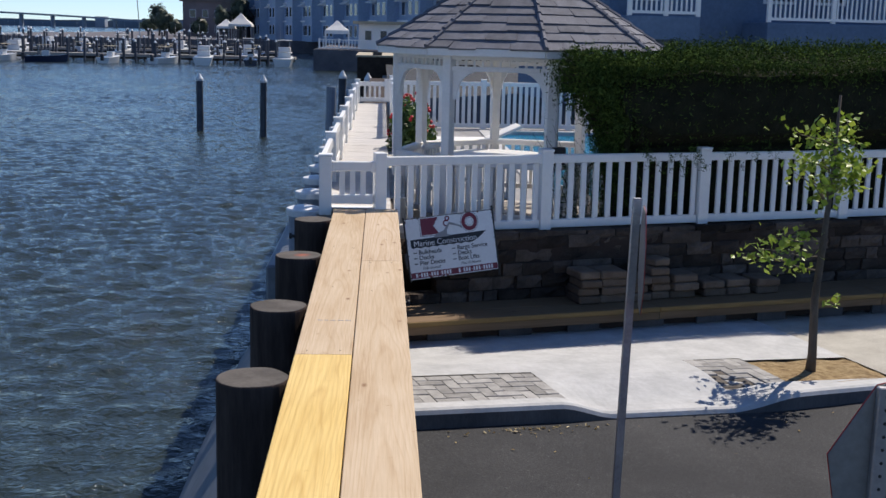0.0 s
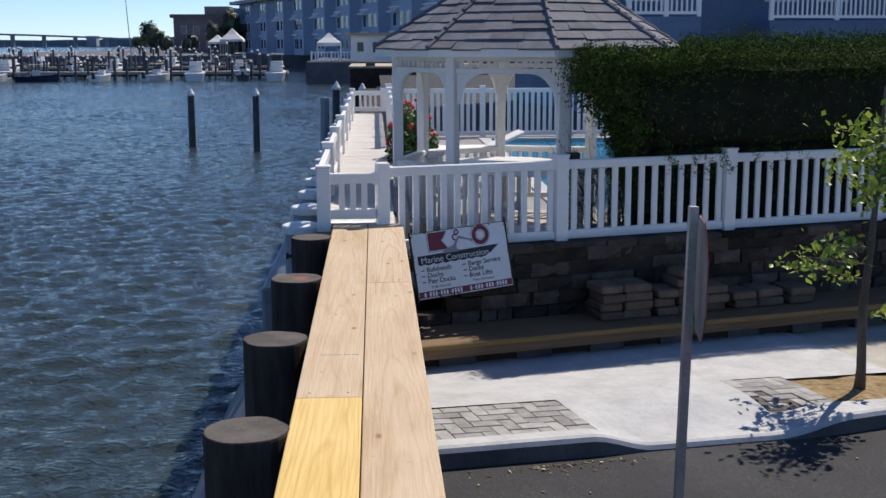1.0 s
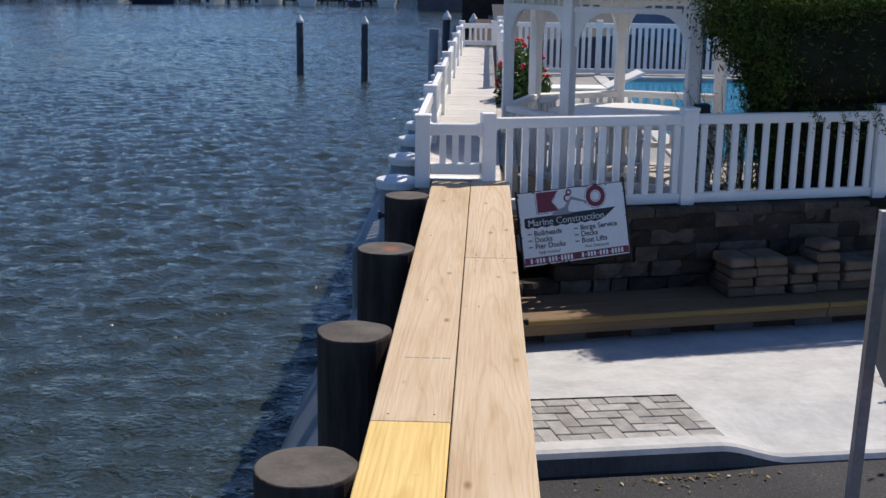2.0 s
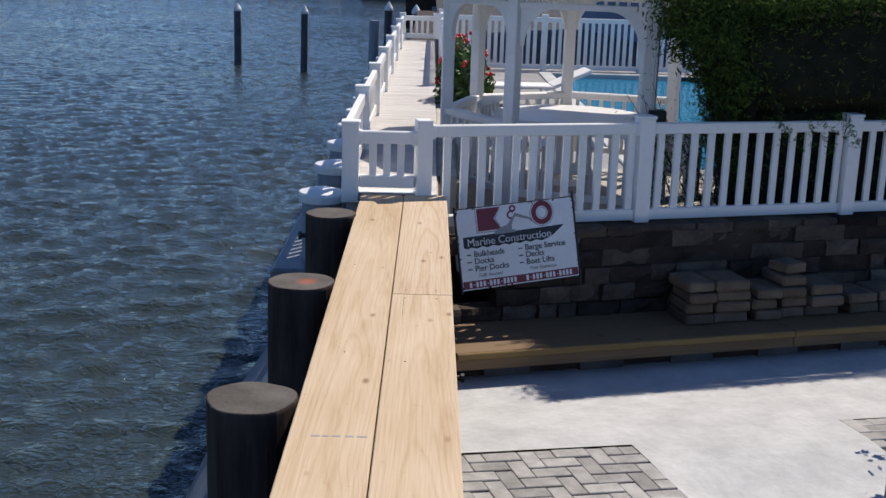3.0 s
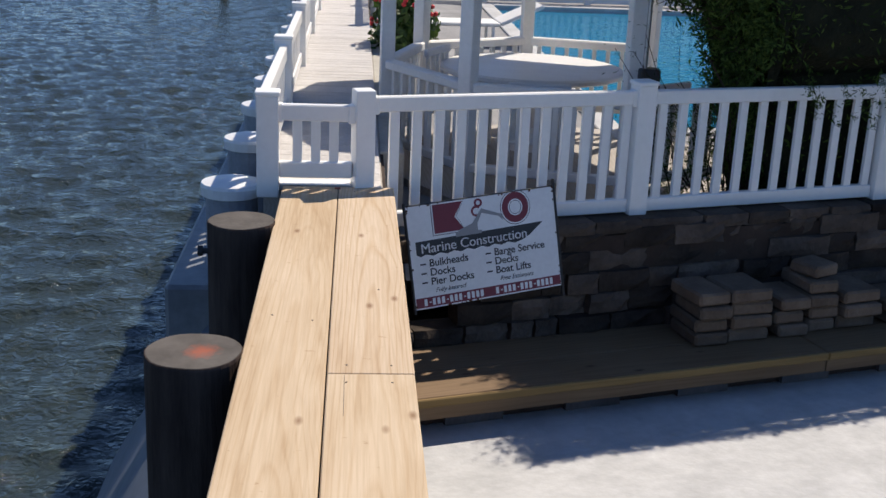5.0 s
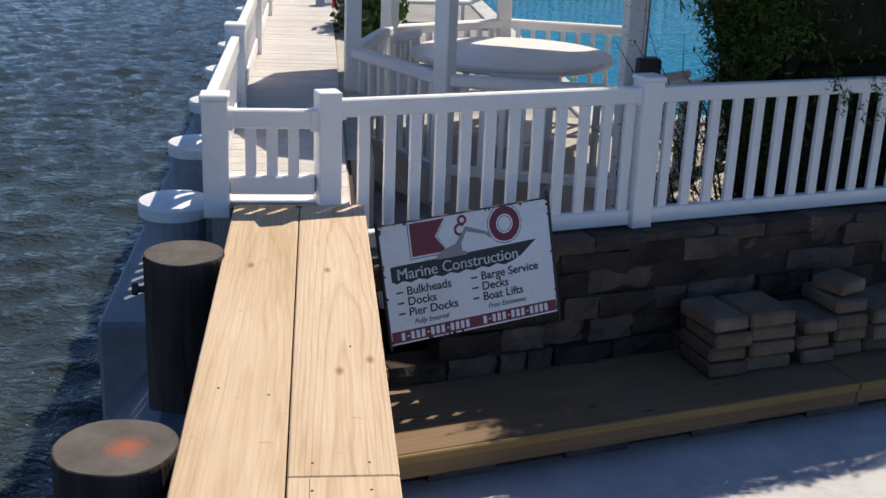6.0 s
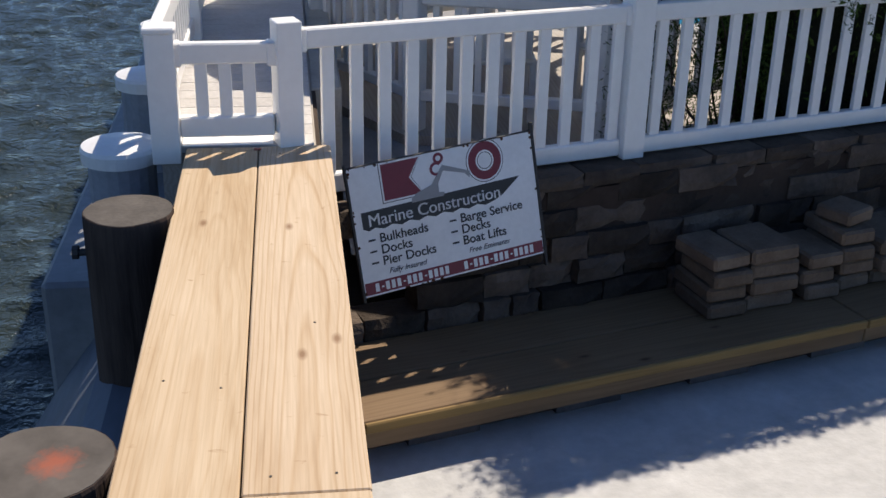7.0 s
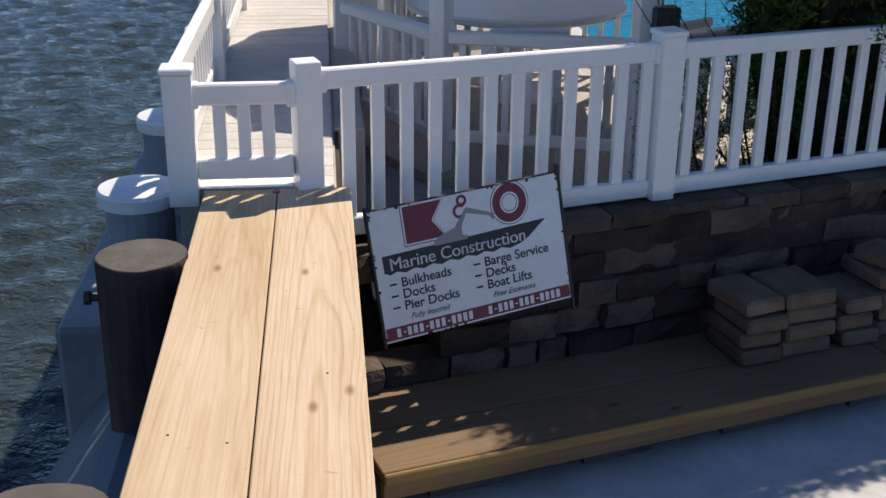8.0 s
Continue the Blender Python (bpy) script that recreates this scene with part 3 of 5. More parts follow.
def walk_height(s, r):
    return walk_z(s, r) - dip(s) * smooth_step(2.2, 2.82, -r)


def steps(*stops):
    out = []
    for a, b, n in stops:
        out += [a + (b - a) * i / n for i in range(n)]
    return out + [stops[-1][1]]


PATCHES = ((-1.3, 0.455, -2.79, -2.14), (1.92, 2.47, -2.62, -1.93), (2.47, 3.5, -2.62, -2.0))
ss = sorted(set(round(v, 4) for v in steps((-1.3, 0.455, 14), (0.455, 1.92, 16), (1.92, 2.47, 6), (2.47, 3.5, 8))))
rr = sorted(set(round(v, 4) for v in steps((-2.79, -2.62, 3), (-2.62, -2.14, 5), (-2.14, -2.0, 2), (-2.0, -1.93, 1), (-1.93, -0.5, 12))))
def kerb_in(s):
    """The kerb line draws in towards the tree pit."""
    return 0.17 * smooth_step(1.9, 3.5, s)


walkway_bm = grid_sheet(ss, rr, walk_height, lambda s, r: any(a < s < b and c < r < d for a, b, c, d in PATCHES))
for v in walkway_bm.verts:
    v.co.y += kerb_in(v.co.x) * max(0.0, (-2.62 - v.co.y) / 0.17)
pavement = solid("pavement", walkway_bm, M_CONC, "new white concrete pavement with paver insets", "pavement", kind="structure", m=STREET)
solid("pavement", grid_sheet(steps((3.506, 30, 12)), steps((-2.62, 1.4, 6)), lambda s, r: walk_z(s) - 0.004), M_CONC_OLD, "older tan concrete pavement past a joint", "pavement", kind="structure", m=STREET)
solid("planting_bed", grid_sheet(steps((2.44, 3.53, 16)), steps((-2.65, -1.97, 12)), lambda s, r: walk_z(s) - 0.016 + 0.02 * noise.noise(Vector((s * 4, r * 4, 0)))), M_SOIL,
      "tan mulch in a square tree pit", "tree pit", kind="structure", m=STREET)

kerb = bmesh.new()
cols = steps((-1.3, 0.3, 8), (0.3, 2.6, 30), (2.6, 30, 30))
prof = ((-2.79, 0.0), (-2.9, 0.0), (-2.925, -0.012), (-2.94, -0.04), (-2.945, None))
rows = []
for s in cols:
    top = walk_z(s) + 0.004 - dip(s) * 1.0
    road = walk_z(s) - 0.135
    rows.append([kerb.verts.new((s, r + kerb_in(s) + 0.02 * noise.noise(Vector((s * 0.5, 3, 0))), road - 0.02 if z is None else max(top + z, road + 0.004))) for r, z in prof])
# the upright face gets a darker material: road stain plus its shade, both in the colour
for a, b in zip(rows, rows[1:]):
    for i in range(len(prof) - 1):
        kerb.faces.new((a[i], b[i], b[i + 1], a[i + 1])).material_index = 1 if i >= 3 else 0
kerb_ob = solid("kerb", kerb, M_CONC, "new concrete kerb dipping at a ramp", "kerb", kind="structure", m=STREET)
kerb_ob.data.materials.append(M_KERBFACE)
solid("road", grid_sheet(steps((-1.35, 60, 30)), steps((-60, -2.7, 20)), lambda s, r: walk_z(s) - 0.135), M_ASPHALT, "dark worn asphalt road", "road", kind="structure", m=STREET)

verge = bmesh.new()
prism(verge, [(0.0, -4.93), (0.0, -58.0), (15.1, -58.0)], -1.3, -1.024)
solid("road", verge, M_ASPHALT, "asphalt running up to the bulkhead", "road", kind="structure")

# timber beam in front of the block wall
kickboard = thing("timber_ledge", STREET, "treated timber boards along the foot of the block wall", "ledge")
for s0, s1 in ((-0.12, 2.36), (2.365, 4.9), (4.905, 7.5)):
    part("front_board", boxed(s0, -0.746, -0.925, s1, -0.44, -0.88, 0.005), M_BEAM, kickboard)
    part("nosing", boxed(s0, -0.77, -0.925, s1, -0.748, -0.8795, 0.006), M_BEAM_EDGE, kickboard, "orange-brown front edge with sunlight in its colour")
    part("back_board", boxed(s0 - 0.02, -0.43, -0.925, s1 - 0.01, -0.12, -0.882, 0.005), M_BEAM, kickboard)
    part("fascia", boxed(s0, -0.752, -1.0, s1, -0.712, -0.927, 0.004), M_BEAM, kickboard)
# pads and backing are coloured dark to carry the shade under the boards
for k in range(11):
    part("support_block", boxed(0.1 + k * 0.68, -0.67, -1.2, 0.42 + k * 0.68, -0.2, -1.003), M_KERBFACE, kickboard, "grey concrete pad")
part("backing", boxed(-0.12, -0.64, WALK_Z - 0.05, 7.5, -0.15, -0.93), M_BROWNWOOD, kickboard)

# signs on posts
pole = thing("sign_post", pose(1.054, -5.2, 0), "galvanised post with a sign seen edge-on", "sign post")
pb = bmesh.new()
tube(pb, ((-0.045, -0.03, ROAD_Z), (0.0, 0.0, 0.868)), (0.025, 0.025), 4)
part("post", pb, M_METAL, pole)


def octagon(bm, radius, thick, turn=0.0):
    pts = [(radius * math.cos(radians(22.5 + turn + 45 * k)), radius * math.sin(radians(22.5 + turn + 45 * k))) for k in range(8)]
    return prism(bm, pts, -thick / 2, thick / 2)


part("panel", octagon(bmesh.new(), 0.265, 0.003), M_SIGNBACK, pole, "grey back of an octagonal sign", pose(0.04, 0.01, 0.57, 90, 0, 80))
part("face", octagon(bmesh.new(), 0.268, 0.002), M_STOPRED, pole, "red sign face", pose(0.0435, 0.0095, 0.57, 90, 0, 80))
stop = thing("sign_post", pose(1.66, -7.0, 0), "back of an octagonal sign on a perforated post", "sign post")
part("panel", octagon(bmesh.new(), 0.36, 0.003, 11.4), M_SIGNBACK, stop, "grey back of an octagonal sign", pose(0.007, 0, 0.221, 90, 0, 6))
part("face", octagon(bmesh.new(), 0.364, 0.002, 11.4), M_STOPRED, stop, "red sign face", pose(0.008, 0.004, 0.221, 90, 0, 6))
part("post", boxed(-0.198, -0.05, ROAD_Z, -0.142, -0.022, 0.52, 0.004), M_METAL, stop)
for k in range(18):
    part("hole", lathe(bmesh.new(), ((0.006, 0), (0.006, 0.002)), 6), M_IRON, stop, "", pose(-0.17, -0.05, 0.49 - 0.045 * k, 90, 0, 0))


# ---------- contractor's sign ----------
def lettering(name, text, size, mat, parent, x, y, shear=0.0, align="LEFT", extrude=0.0006, bold=0.0):
    cu = bpy.data.curves.new(name, "FONT")
    cu.body, cu.size, cu.shear, cu.align_x, cu.extrude, cu.offset = text, size, shear, align, extrude, bold
    tmp = bpy.data.objects.new(name, cu)
    scene.collection.objects.link(tmp)
    bpy.context.view_layer.update()
    me = bpy.data.meshes.new_from_object(tmp.evaluated_get(bpy.context.evaluated_depsgraph_get()))
    bpy.data.objects.remove(tmp)
    me.materials.append(mat)
    ob = new(name, me)
    ob.parent = parent
    ob.matrix_basis = pose(x, y, 0.0035)
    return ob


SIGN_W, SIGN_H = 0.868, 0.558
ex = Vector((u.x * 0.868 + w.x * 0.03, u.y * 0.868 + w.y * 0.03, 0.066)).normalized()
ey = Vector((w.x * 0.115, w.y * 0.115, 0.545))
ey = (ey - ex * ey.dot(ex)).normalized()
ez = ex.cross(ey)
foot = u * 0.09 + w * -0.195
sm = Matrix(((ex.x, ey.x, ez.x, foot.x), (ex.y, ey.y, ez.y, foot.y), (ex.z, ey.z, ez.z, -0.632), (0, 0, 0, 1)))
board = thing("contractor_sign", sm, "white and maroon contractor sign in a rusty frame", "sign")
part("panel", boxed(0, 0, -0.004, SIGN_W, SIGN_H, 0.002, 0.001), M_SIGNWHITE, board)
part("stripe", boxed(0.004, 0.008, 0.002, SIGN_W - 0.004, 0.062, 0.003), M_MAROON, board, "maroon strip along the bottom")
for x0, x1, y0, y1 in ((-0.012, 0.0, -0.02, SIGN_H + 0.02), (SIGN_W, SIGN_W + 0.014, -0.06, SIGN_H + 0.04), (0.0, SIGN_W, SIGN_H, SIGN_H + 0.006)):
    part("frame_bar", boxed(x0, y0, -0.012, x1, y1, 0.006, 0.002), M_IRON, board)
rs2 = random.Random(31)
for i in range(30):
    e, t, r = i % 4, rs2.random(), rs2.uniform(0.003, 0.008)
    cx, cy = ((t * SIGN_W, SIGN_H - 0.004), (0.004, t * SIGN_H), (SIGN_W - 0.004, t * SIGN_H), (t * SIGN_W, 0.003))[e]
    part("rust_spot", lathe(bmesh.new(), ((r, 0.002), (r * 0.7, 0.0042)), 7, (cx, cy), 0.6, i), M_RUST, board)
bb = bmesh.new()
prism(bb, [(0.035, 0.295), (0.06, 0.282), (0.09, 0.292), (0.13, 0.280), (0.17, 0.292), (0.21, 0.280), (0.25, 0.292), (0.29, 0.280), (0.33, 0.292), (0.37, 0.280), (0.41, 0.292),
           (0.45, 0.280), (0.49, 0.292), (0.53, 0.280), (0.57, 0.292), (0.61, 0.280), (0.66, 0.292), (0.7, 0.310), (0.79, 0.375), (0.035, 0.365)], 0.002, 0.003)
part("banner", bb, M_INK, board, "black scalloped banner")
for k in (0.0, 0.0016):
    lettering("lettering", "Marine Construction", 0.074, M_SIGNWHITE, board, 0.06 + k, 0.3)
for x, y, t in ((0.1, 0.225, "Bulkheads"), (0.1, 0.175, "Docks"), (0.1, 0.125, "Pier Docks"), (0.48, 0.228, "Barge Service"), (0.48, 0.178, "Decks"), (0.48, 0.128, "Boat Lifts")):
    lettering("lettering", t, 0.056, M_INK, board, x, y, bold=0.0008)
    part("dash", boxed(x - 0.05, y + 0.012, 0.002, x - 0.018, y + 0.02, 0.003), M_INK, board)
lettering("lettering", "Fully Insured", 0.034, M_INK, board, 0.12, 0.083, 0.35)
lettering("lettering", "Free Estimates", 0.034, M_INK, board, 0.5, 0.086, 0.35)
for x0, widths in ((0.05, (1, 3, 3, 4)), (0.47, (1, 3, 3, 4))):
    x = x0
    for n in widths:
        for k in range(n):
            part("number_bar", boxed(x + 0.0265 * k, 0.017, 0.003, x + 0.0265 * k + 0.017, 0.053, 0.004), M_SIGNWHITE, board)
        x += 0.0265 * n + 0.002
        if n < 4:
            part("number_bar", boxed(x, 0.031, 0.003, x + 0.011, 0.037, 0.004), M_SIGNWHITE, board)
            x += 0.019
# emblem in plain shapes: a notched maroon block, a ring and a small grey digger between
def arc(bm, cx, cy, r0, r1, a0, a1, z, squash=1.0):
    n = 26
    rows = []
    for k in range(n + 1):
        t = radians(a0 + (a1 - a0) * k / n)
        rows.append([bm.verts.new((cx + squash * r * math.cos(t), cy + r * math.sin(t), zz)) for r, zz in ((r0, z), (r1, z), (r1, 0.002), (r0, 0.002))])
    for a, b in zip(rows, rows[1:]):
        for i in range(4):
            bm.faces.new((a[i], b[i], b[(i + 1) % 4], a[(i + 1) % 4]))
    bm.faces.new(rows[0])
    bm.faces.new(list(reversed(rows[-1])))
    return bm


for grow, mat, z in ((0.011, M_INK, 0.0025), (0.0075, M_SIGNWHITE, 0.003), (0.0, M_MAROON, 0.0035)):
    part("emblem", prism(bmesh.new(), [(0.15 - grow, 0.395 - grow), (0.325 + grow, 0.395 - grow), (0.272 + grow, 0.472), (0.325 + grow, 0.55 + grow), (0.15 - grow, 0.55 + grow)], 0.002, z), mat, board)
    part("emblem", arc(bmesh.new(), 0.632, 0.475, 0.046 - grow, 0.084 + grow, 0, 359.9, z, 0.95), mat, board)
dg = bmesh.new()
prism(dg, [(0.27, 0.362), (0.42, 0.362), (0.425, 0.378), (0.4, 0.382), (0.4, 0.42), (0.43, 0.47), (0.53, 0.44), (0.55, 0.415), (0.555, 0.445), (0.43, 0.495), (0.37, 0.42), (0.3, 0.4), (0.27, 0.38)], 0.002, 0.0045)
part("drawing", dg, M_PRINTGREY, board, "small grey digger drawing")
part("emblem", arc(bmesh.new(), 0.415, 0.527, 0.012, 0.024, 0, 359, 0.0038), M_MAROON, board)
part("emblem", arc(bmesh.new(), 0.4, 0.484, 0.018, 0.03, 40, 330, 0.0036), M_MAROON, board)


# ---------- pool garden ----------
POOL = (2.3, 9.5, 4.7, 15.6)
pdk = grid_sheet([0.1, POOL[0], POOL[1], 90], [0.08, POOL[2], POOL[3], 17.0], lambda x, y: POOLDECK_Z + (0.0), lambda x, y: POOL[0] < x < POOL[1] and POOL[2] < y < POOL[3])
for v in pdk.verts:
    if v.co.y < 0.2:
        v.co.y += 0.12 + v.co.x * math.tan(radians(16))
solid("pool_deck", pdk, M_POOLDECK, "concrete deck round the swimming pool", "pool deck", kind="structure")
solid("parking_lot", grid_sheet([0.1, 90], [17.0, 100], lambda x, y: POOLDECK_Z - 0.02), M_ASPHALT, "dark asphalt lot behind the pool fence", "road", kind="structure")
pool = thing("swimming_pool", None, "turquoise swimming pool with a pale coping", "pool", kind="structure")
part("pool_water", grid_sheet([POOL[0], POOL[1]], [POOL[2], POOL[3]], lambda x, y: POOLDECK_Z - 0.06), M_POOL, pool)
for x0, x1, y0, y1 in ((POOL[0] - 0.25, POOL[0], POOL[2] - 0.25, POOL[3] + 0.25), (POOL[1], POOL[1] + 0.25, POOL[2] - 0.25, POOL[3] + 0.25), (POOL[0], POOL[1], POOL[2] - 0.25, POOL[2]), (POOL[0], POOL[1], POOL[3], POOL[3] + 0.25)):
    part("coping", boxed(x0, y0, POOLDECK_Z - 0.3, x1, y1, POOLDECK_Z + 0.03, 0.01), M_CONC, pool)


# ---------- gazebo ----------
GZ = Vector((1.465, 3.0))
gazebo = thing("gazebo", pose(GZ.x, GZ.y, 0), "white octagonal gazebo with a grey shingle roof", "gazebo")
POST_R, EAVE_R, G_FLOOR, EAVE_Z, APEX_Z = 1.442, 1.645, POOLDECK_Z, 1.365, 2.53


def corner(k, r):
    a = radians(-84 - 45 * k)
    return Vector((r * math.cos(a), r * math.sin(a)))


part("floor", prism(bmesh.new(), [tuple(corner(-k, POST_R + 0.12)) for k in range(8)], G_FLOOR - 0.1, G_FLOOR + 0.06), M_GREYWOOD, gazebo)
gp = mesh_of("post", boxed(-0.052, -0.052, G_FLOOR + 0.06, 0.052, 0.052, EAVE_Z, 0.006), M_GAZEBO)


def arch(side):
    """A curved bracket in the plane x, z, growing from the post at x = 0 up to the beam."""
    pts = [(0.0, EAVE_Z - 0.14), (0.0, EAVE_Z - 0.46)]
    for i in range(8):
        a = i / 7 * math.pi / 2
        pts.append((0.03 + 0.25 * (1 - math.cos(a)), EAVE_Z - 0.46 + 0.3 * math.sin(a)))
    pts.append((0.28, EAVE_Z - 0.14))
    b = bmesh.new()
    prism(b, [(x * side, z) for x, z in pts], -0.022, 0.022)
    bmesh.ops.rotate(b, verts=b.verts, cent=(0, 0, 0), matrix=Matrix.Rotation(radians(90), 3, "X"))
    return b


arch_r, arch_l = mesh_of("bracket", arch(1), M_GAZEBO), mesh_of("bracket", arch(-1), M_GAZEBO)
for k in range(8):
    c, d = corner(k, POST_R), corner(k + 1, POST_R)
    e = d - c
    yaw = math.degrees(math.atan2(e.y, e.x))
    ln = e.length
    post = piece("post", gp, gazebo, pose(c.x, c.y, 0, 0, 0, -84 - 45 * k))
    m = pose(c.x, c.y, 0, 0, 0, yaw)
    part("beam", boxed(0.0, -0.035, EAVE_Z - 0.16, ln, 0.035, EAVE_Z - 0.11, 0.004), M_GAZEBO, gazebo, m=m)
    part("beam", boxed(0.0, -0.04, EAVE_Z - 0.04, ln, 0.04, EAVE_Z + 0.04, 0.004), M_GAZEBO, gazebo, m=m)
    sp = mesh_of("spindle", boxed(-0.013, -0.013, EAVE_Z - 0.115, 0.013, 0.013, EAVE_Z - 0.035), M_GAZEBO)
    for i in range(11):
        piece("spindle", sp, gazebo, m @ pose(ln * (i + 1) / 12, 0, 0))
    piece("bracket", arch_r, gazebo, m @ pose(0.05, 0, 0))
    piece("bracket", arch_l, gazebo, m @ pose(ln - 0.05, 0, 0))
    f0, f1 = corner(k + 0.1, EAVE_R), corner(k + 1.1, EAVE_R)
    fm = pose(f0.x, f0.y, 0, 0, 0, math.degrees(math.atan2(f1.y - f0.y, f1.x - f0.x)))
    part("fascia", boxed(0, -0.0, EAVE_Z + 0.0, (f1 - f0).length, 0.025, EAVE_Z + 0.085, 0.004), M_GAZEBO, gazebo, m=fm)
    if k in (5, 6):    # open towards the pool
        continue
    part("handrail", boxed(0.04, -0.045, 0.195, ln - 0.04, 0.045, 0.265, 0.012), M_GAZEBO, gazebo, m=m)
    part("bottom_rail", boxed(0.04, -0.03, -0.36, ln - 0.04, 0.03, -0.3, 0.006), M_GAZEBO, gazebo, m=m)
    bal = mesh_of("baluster", boxed(-0.018, -0.018, -0.31, 0.018, 0.018, 0.205), M_GAZEBO)
    for i in range(8):
        piece("baluster", bal, gazebo, m @ pose(ln * (i + 1) / 9, 0, 0))
part("soffit", prism(bmesh.new(), [tuple(corner(0.1 - k, EAVE_R - 0.03)) for k in range(8)], EAVE_Z + 0.03, EAVE_Z + 0.05), M_GAZEBO, gazebo)
part("outlet_box", boxed(-0.07, -0.06, 0.27, 0.07, 0.06, 0.45, 0.01), M_DARK, gazebo, "dark weatherproof outlet box", pose(corner(0, POST_R).x + 0.09, corner(0, POST_R).y - 0.05, 0))
part("conduit", tube(bmesh.new(), ((0, 0, 0.45), (0, 0, EAVE_Z)), (0.016, 0.016), 8), M_METAL, gazebo, "grey conduit", pose(corner(0, POST_R).x + 0.06, corner(0, POST_R).y - 0.06, 0))

# roof: a deck under courses of single shingles
rdk = bmesh.new()
tip = rdk.verts.new((0, 0, APEX_Z - 0.02))
rim = [rdk.verts.new((*corner(0.1 - k, EAVE_R + 0.02), EAVE_Z + 0.075)) for k in range(8)]
for k in range(8):
    rdk.faces.new((rim[k], rim[(k + 1) % 8], tip))
part("roof_deck", rdk, M_ROOFFAR, gazebo)
COURSES = 12
rs = random.Random(3)
for k in range(8):
    a, b = corner(k + 0.1, EAVE_R + 0.04), corner(k + 1.1, EAVE_R + 0.04)
    A, B, T = Vector((*a, EAVE_Z + 0.075)), Vector((*b, EAVE_Z + 0.075)), Vector((0, 0, APEX_Z))
    nrm = (B - A).cross(T - A).normalized()
    if nrm.z < 0:
        nrm = -nrm
    for j in range(COURSES):
        f0, f1 = j / COURSES, (j + 1.0) / COURSES
        lo0, lo1, hi0, hi1 = A.lerp(T, f0), B.lerp(T, f0), A.lerp(T, f1), B.lerp(T, f1)
        n = max(1, round((lo1 - lo0).length / 0.3))
        cuts = [0.0] + [min(0.97, max(0.03, (i + rs.uniform(-0.22, 0.22) + (0.0 if j % 2 else 0.3)) / n)) for i in range(1, n)] + [1.0]
        cuts = sorted(cuts)
        for c0, c1 in zip(cuts, cuts[1:]):
            drop = rs.uniform(-0.014, 0.018)
            sl = (lo0 - hi0).normalized() * drop
            thick = rs.uniform(0.012, 0.022)
            q = [lo0.lerp(lo1, c0 + 0.002) + sl, lo0.lerp(lo1, c1 - 0.002) + sl, hi0.lerp(hi1, c1), hi0.lerp(hi1, c0)]
            sb = bmesh.new()
            up = [sb.verts.new(q[0] + nrm * thick), sb.verts.new(q[1] + nrm * thick), sb.verts.new(q[2] + nrm * 0.004), sb.verts.new(q[3] + nrm * 0.004)]
            dn = [sb.verts.new(p - nrm * 0.004) for p in q]
            sb.faces.new(up)
            for i in range(4):
                sb.faces.new((up[i], dn[i], dn[(i + 1) % 4], up[(i + 1) % 4]))
            part("shingle", sb, M_SHINGLE, gazebo)
    for j in range(COURSES):
        p0, p1 = A.lerp(T, j / COURSES), A.lerp(T, (j + 1.12) / COURSES)
        hb = bmesh.new()
        tube(hb, (p0 + Vector((0, 0, 0.018)), p1 + Vector((0, 0, 0.004))), (0.03, 0.028), 6)
        part("hip_shingle", hb, M_SHINGLE, gazebo)

table = thing("round_table", pose(1.24, 3.5, -0.105), "large round white table in the gazebo", "table")
part("tabletop", lathe(bmesh.new(), ((0.71, 0.19), (0.76, 0.21), (0.76, 0.235), (0.74, 0.25), (0.02, 0.25)), 40), M_TABLE, table)
part("pedestal", lathe(bmesh.new(), ((0.3, G_FLOOR + 0.1), (0.28, G_FLOOR + 0.14), (0.07, G_FLOOR + 0.2), (0.06, 0.1), (0.2, 0.2)), 20), M_TABLE, table)


def chair(x, y, yaw):
    c = thing("patio_chair", pose(x, y, G_FLOOR + 0.06, 0, 0, yaw), "white moulded plastic patio chair", "chair", "chairs round the gazebo table")
    part("seat", boxed(-0.22, -0.22, 0.36, 0.22, 0.22, 0.4, 0.015), M_TABLE, c)
    for i in range(5):
        part("back_slat", boxed(-0.19 + 0.085 * i, 0.2, 0.4, -0.15 + 0.085 * i, 0.225, 0.76, 0.006), M_TABLE, c)
    part("back_rail", boxed(-0.22, 0.195, 0.74, 0.22, 0.235, 0.8, 0.012), M_TABLE, c)
    for sx in (-0.2, 0.2):
        part("armrest", boxed(sx - 0.03, -0.2, 0.58, sx + 0.03, 0.21, 0.61, 0.01), M_TABLE, c)
        for sy in (-0.19, 0.19):
            part("leg", boxed(sx - 0.02, sy - 0.02, 0, sx + 0.02, sy + 0.02, 0.58 if sy < 0 else 0.38, 0.005), M_TABLE, c)


chair(1.08, 2.15, 175)
chair(1.9, 2.28, 215)
chair(0.65, 3.5, 60)

lounger = thing("sun_lounger", pose(1.35, 10.3, POOLDECK_Z, 0, 0, -86), "white sun lounger beside the pool", "lounger")
part("bed", boxed(-0.3, -0.9, 0.28, 0.3, 0.4, 0.33, 0.015), M_TENT, lounger)
part("backrest", boxed(-0.3, 0, -0.025, 0.3, 0.65, 0.025, 0.015), M_TENT, lounger, m=pose(0, 0.4, 0.31, 24, 0, 0))
for sx in (-0.27, 0.27):
    for sy in (-0.8, 0.3):
        part("leg", boxed(sx - 0.02, sy - 0.02, 0, sx + 0.02, sy + 0.02, 0.3, 0.004), M_CAPWHITE, lounger)
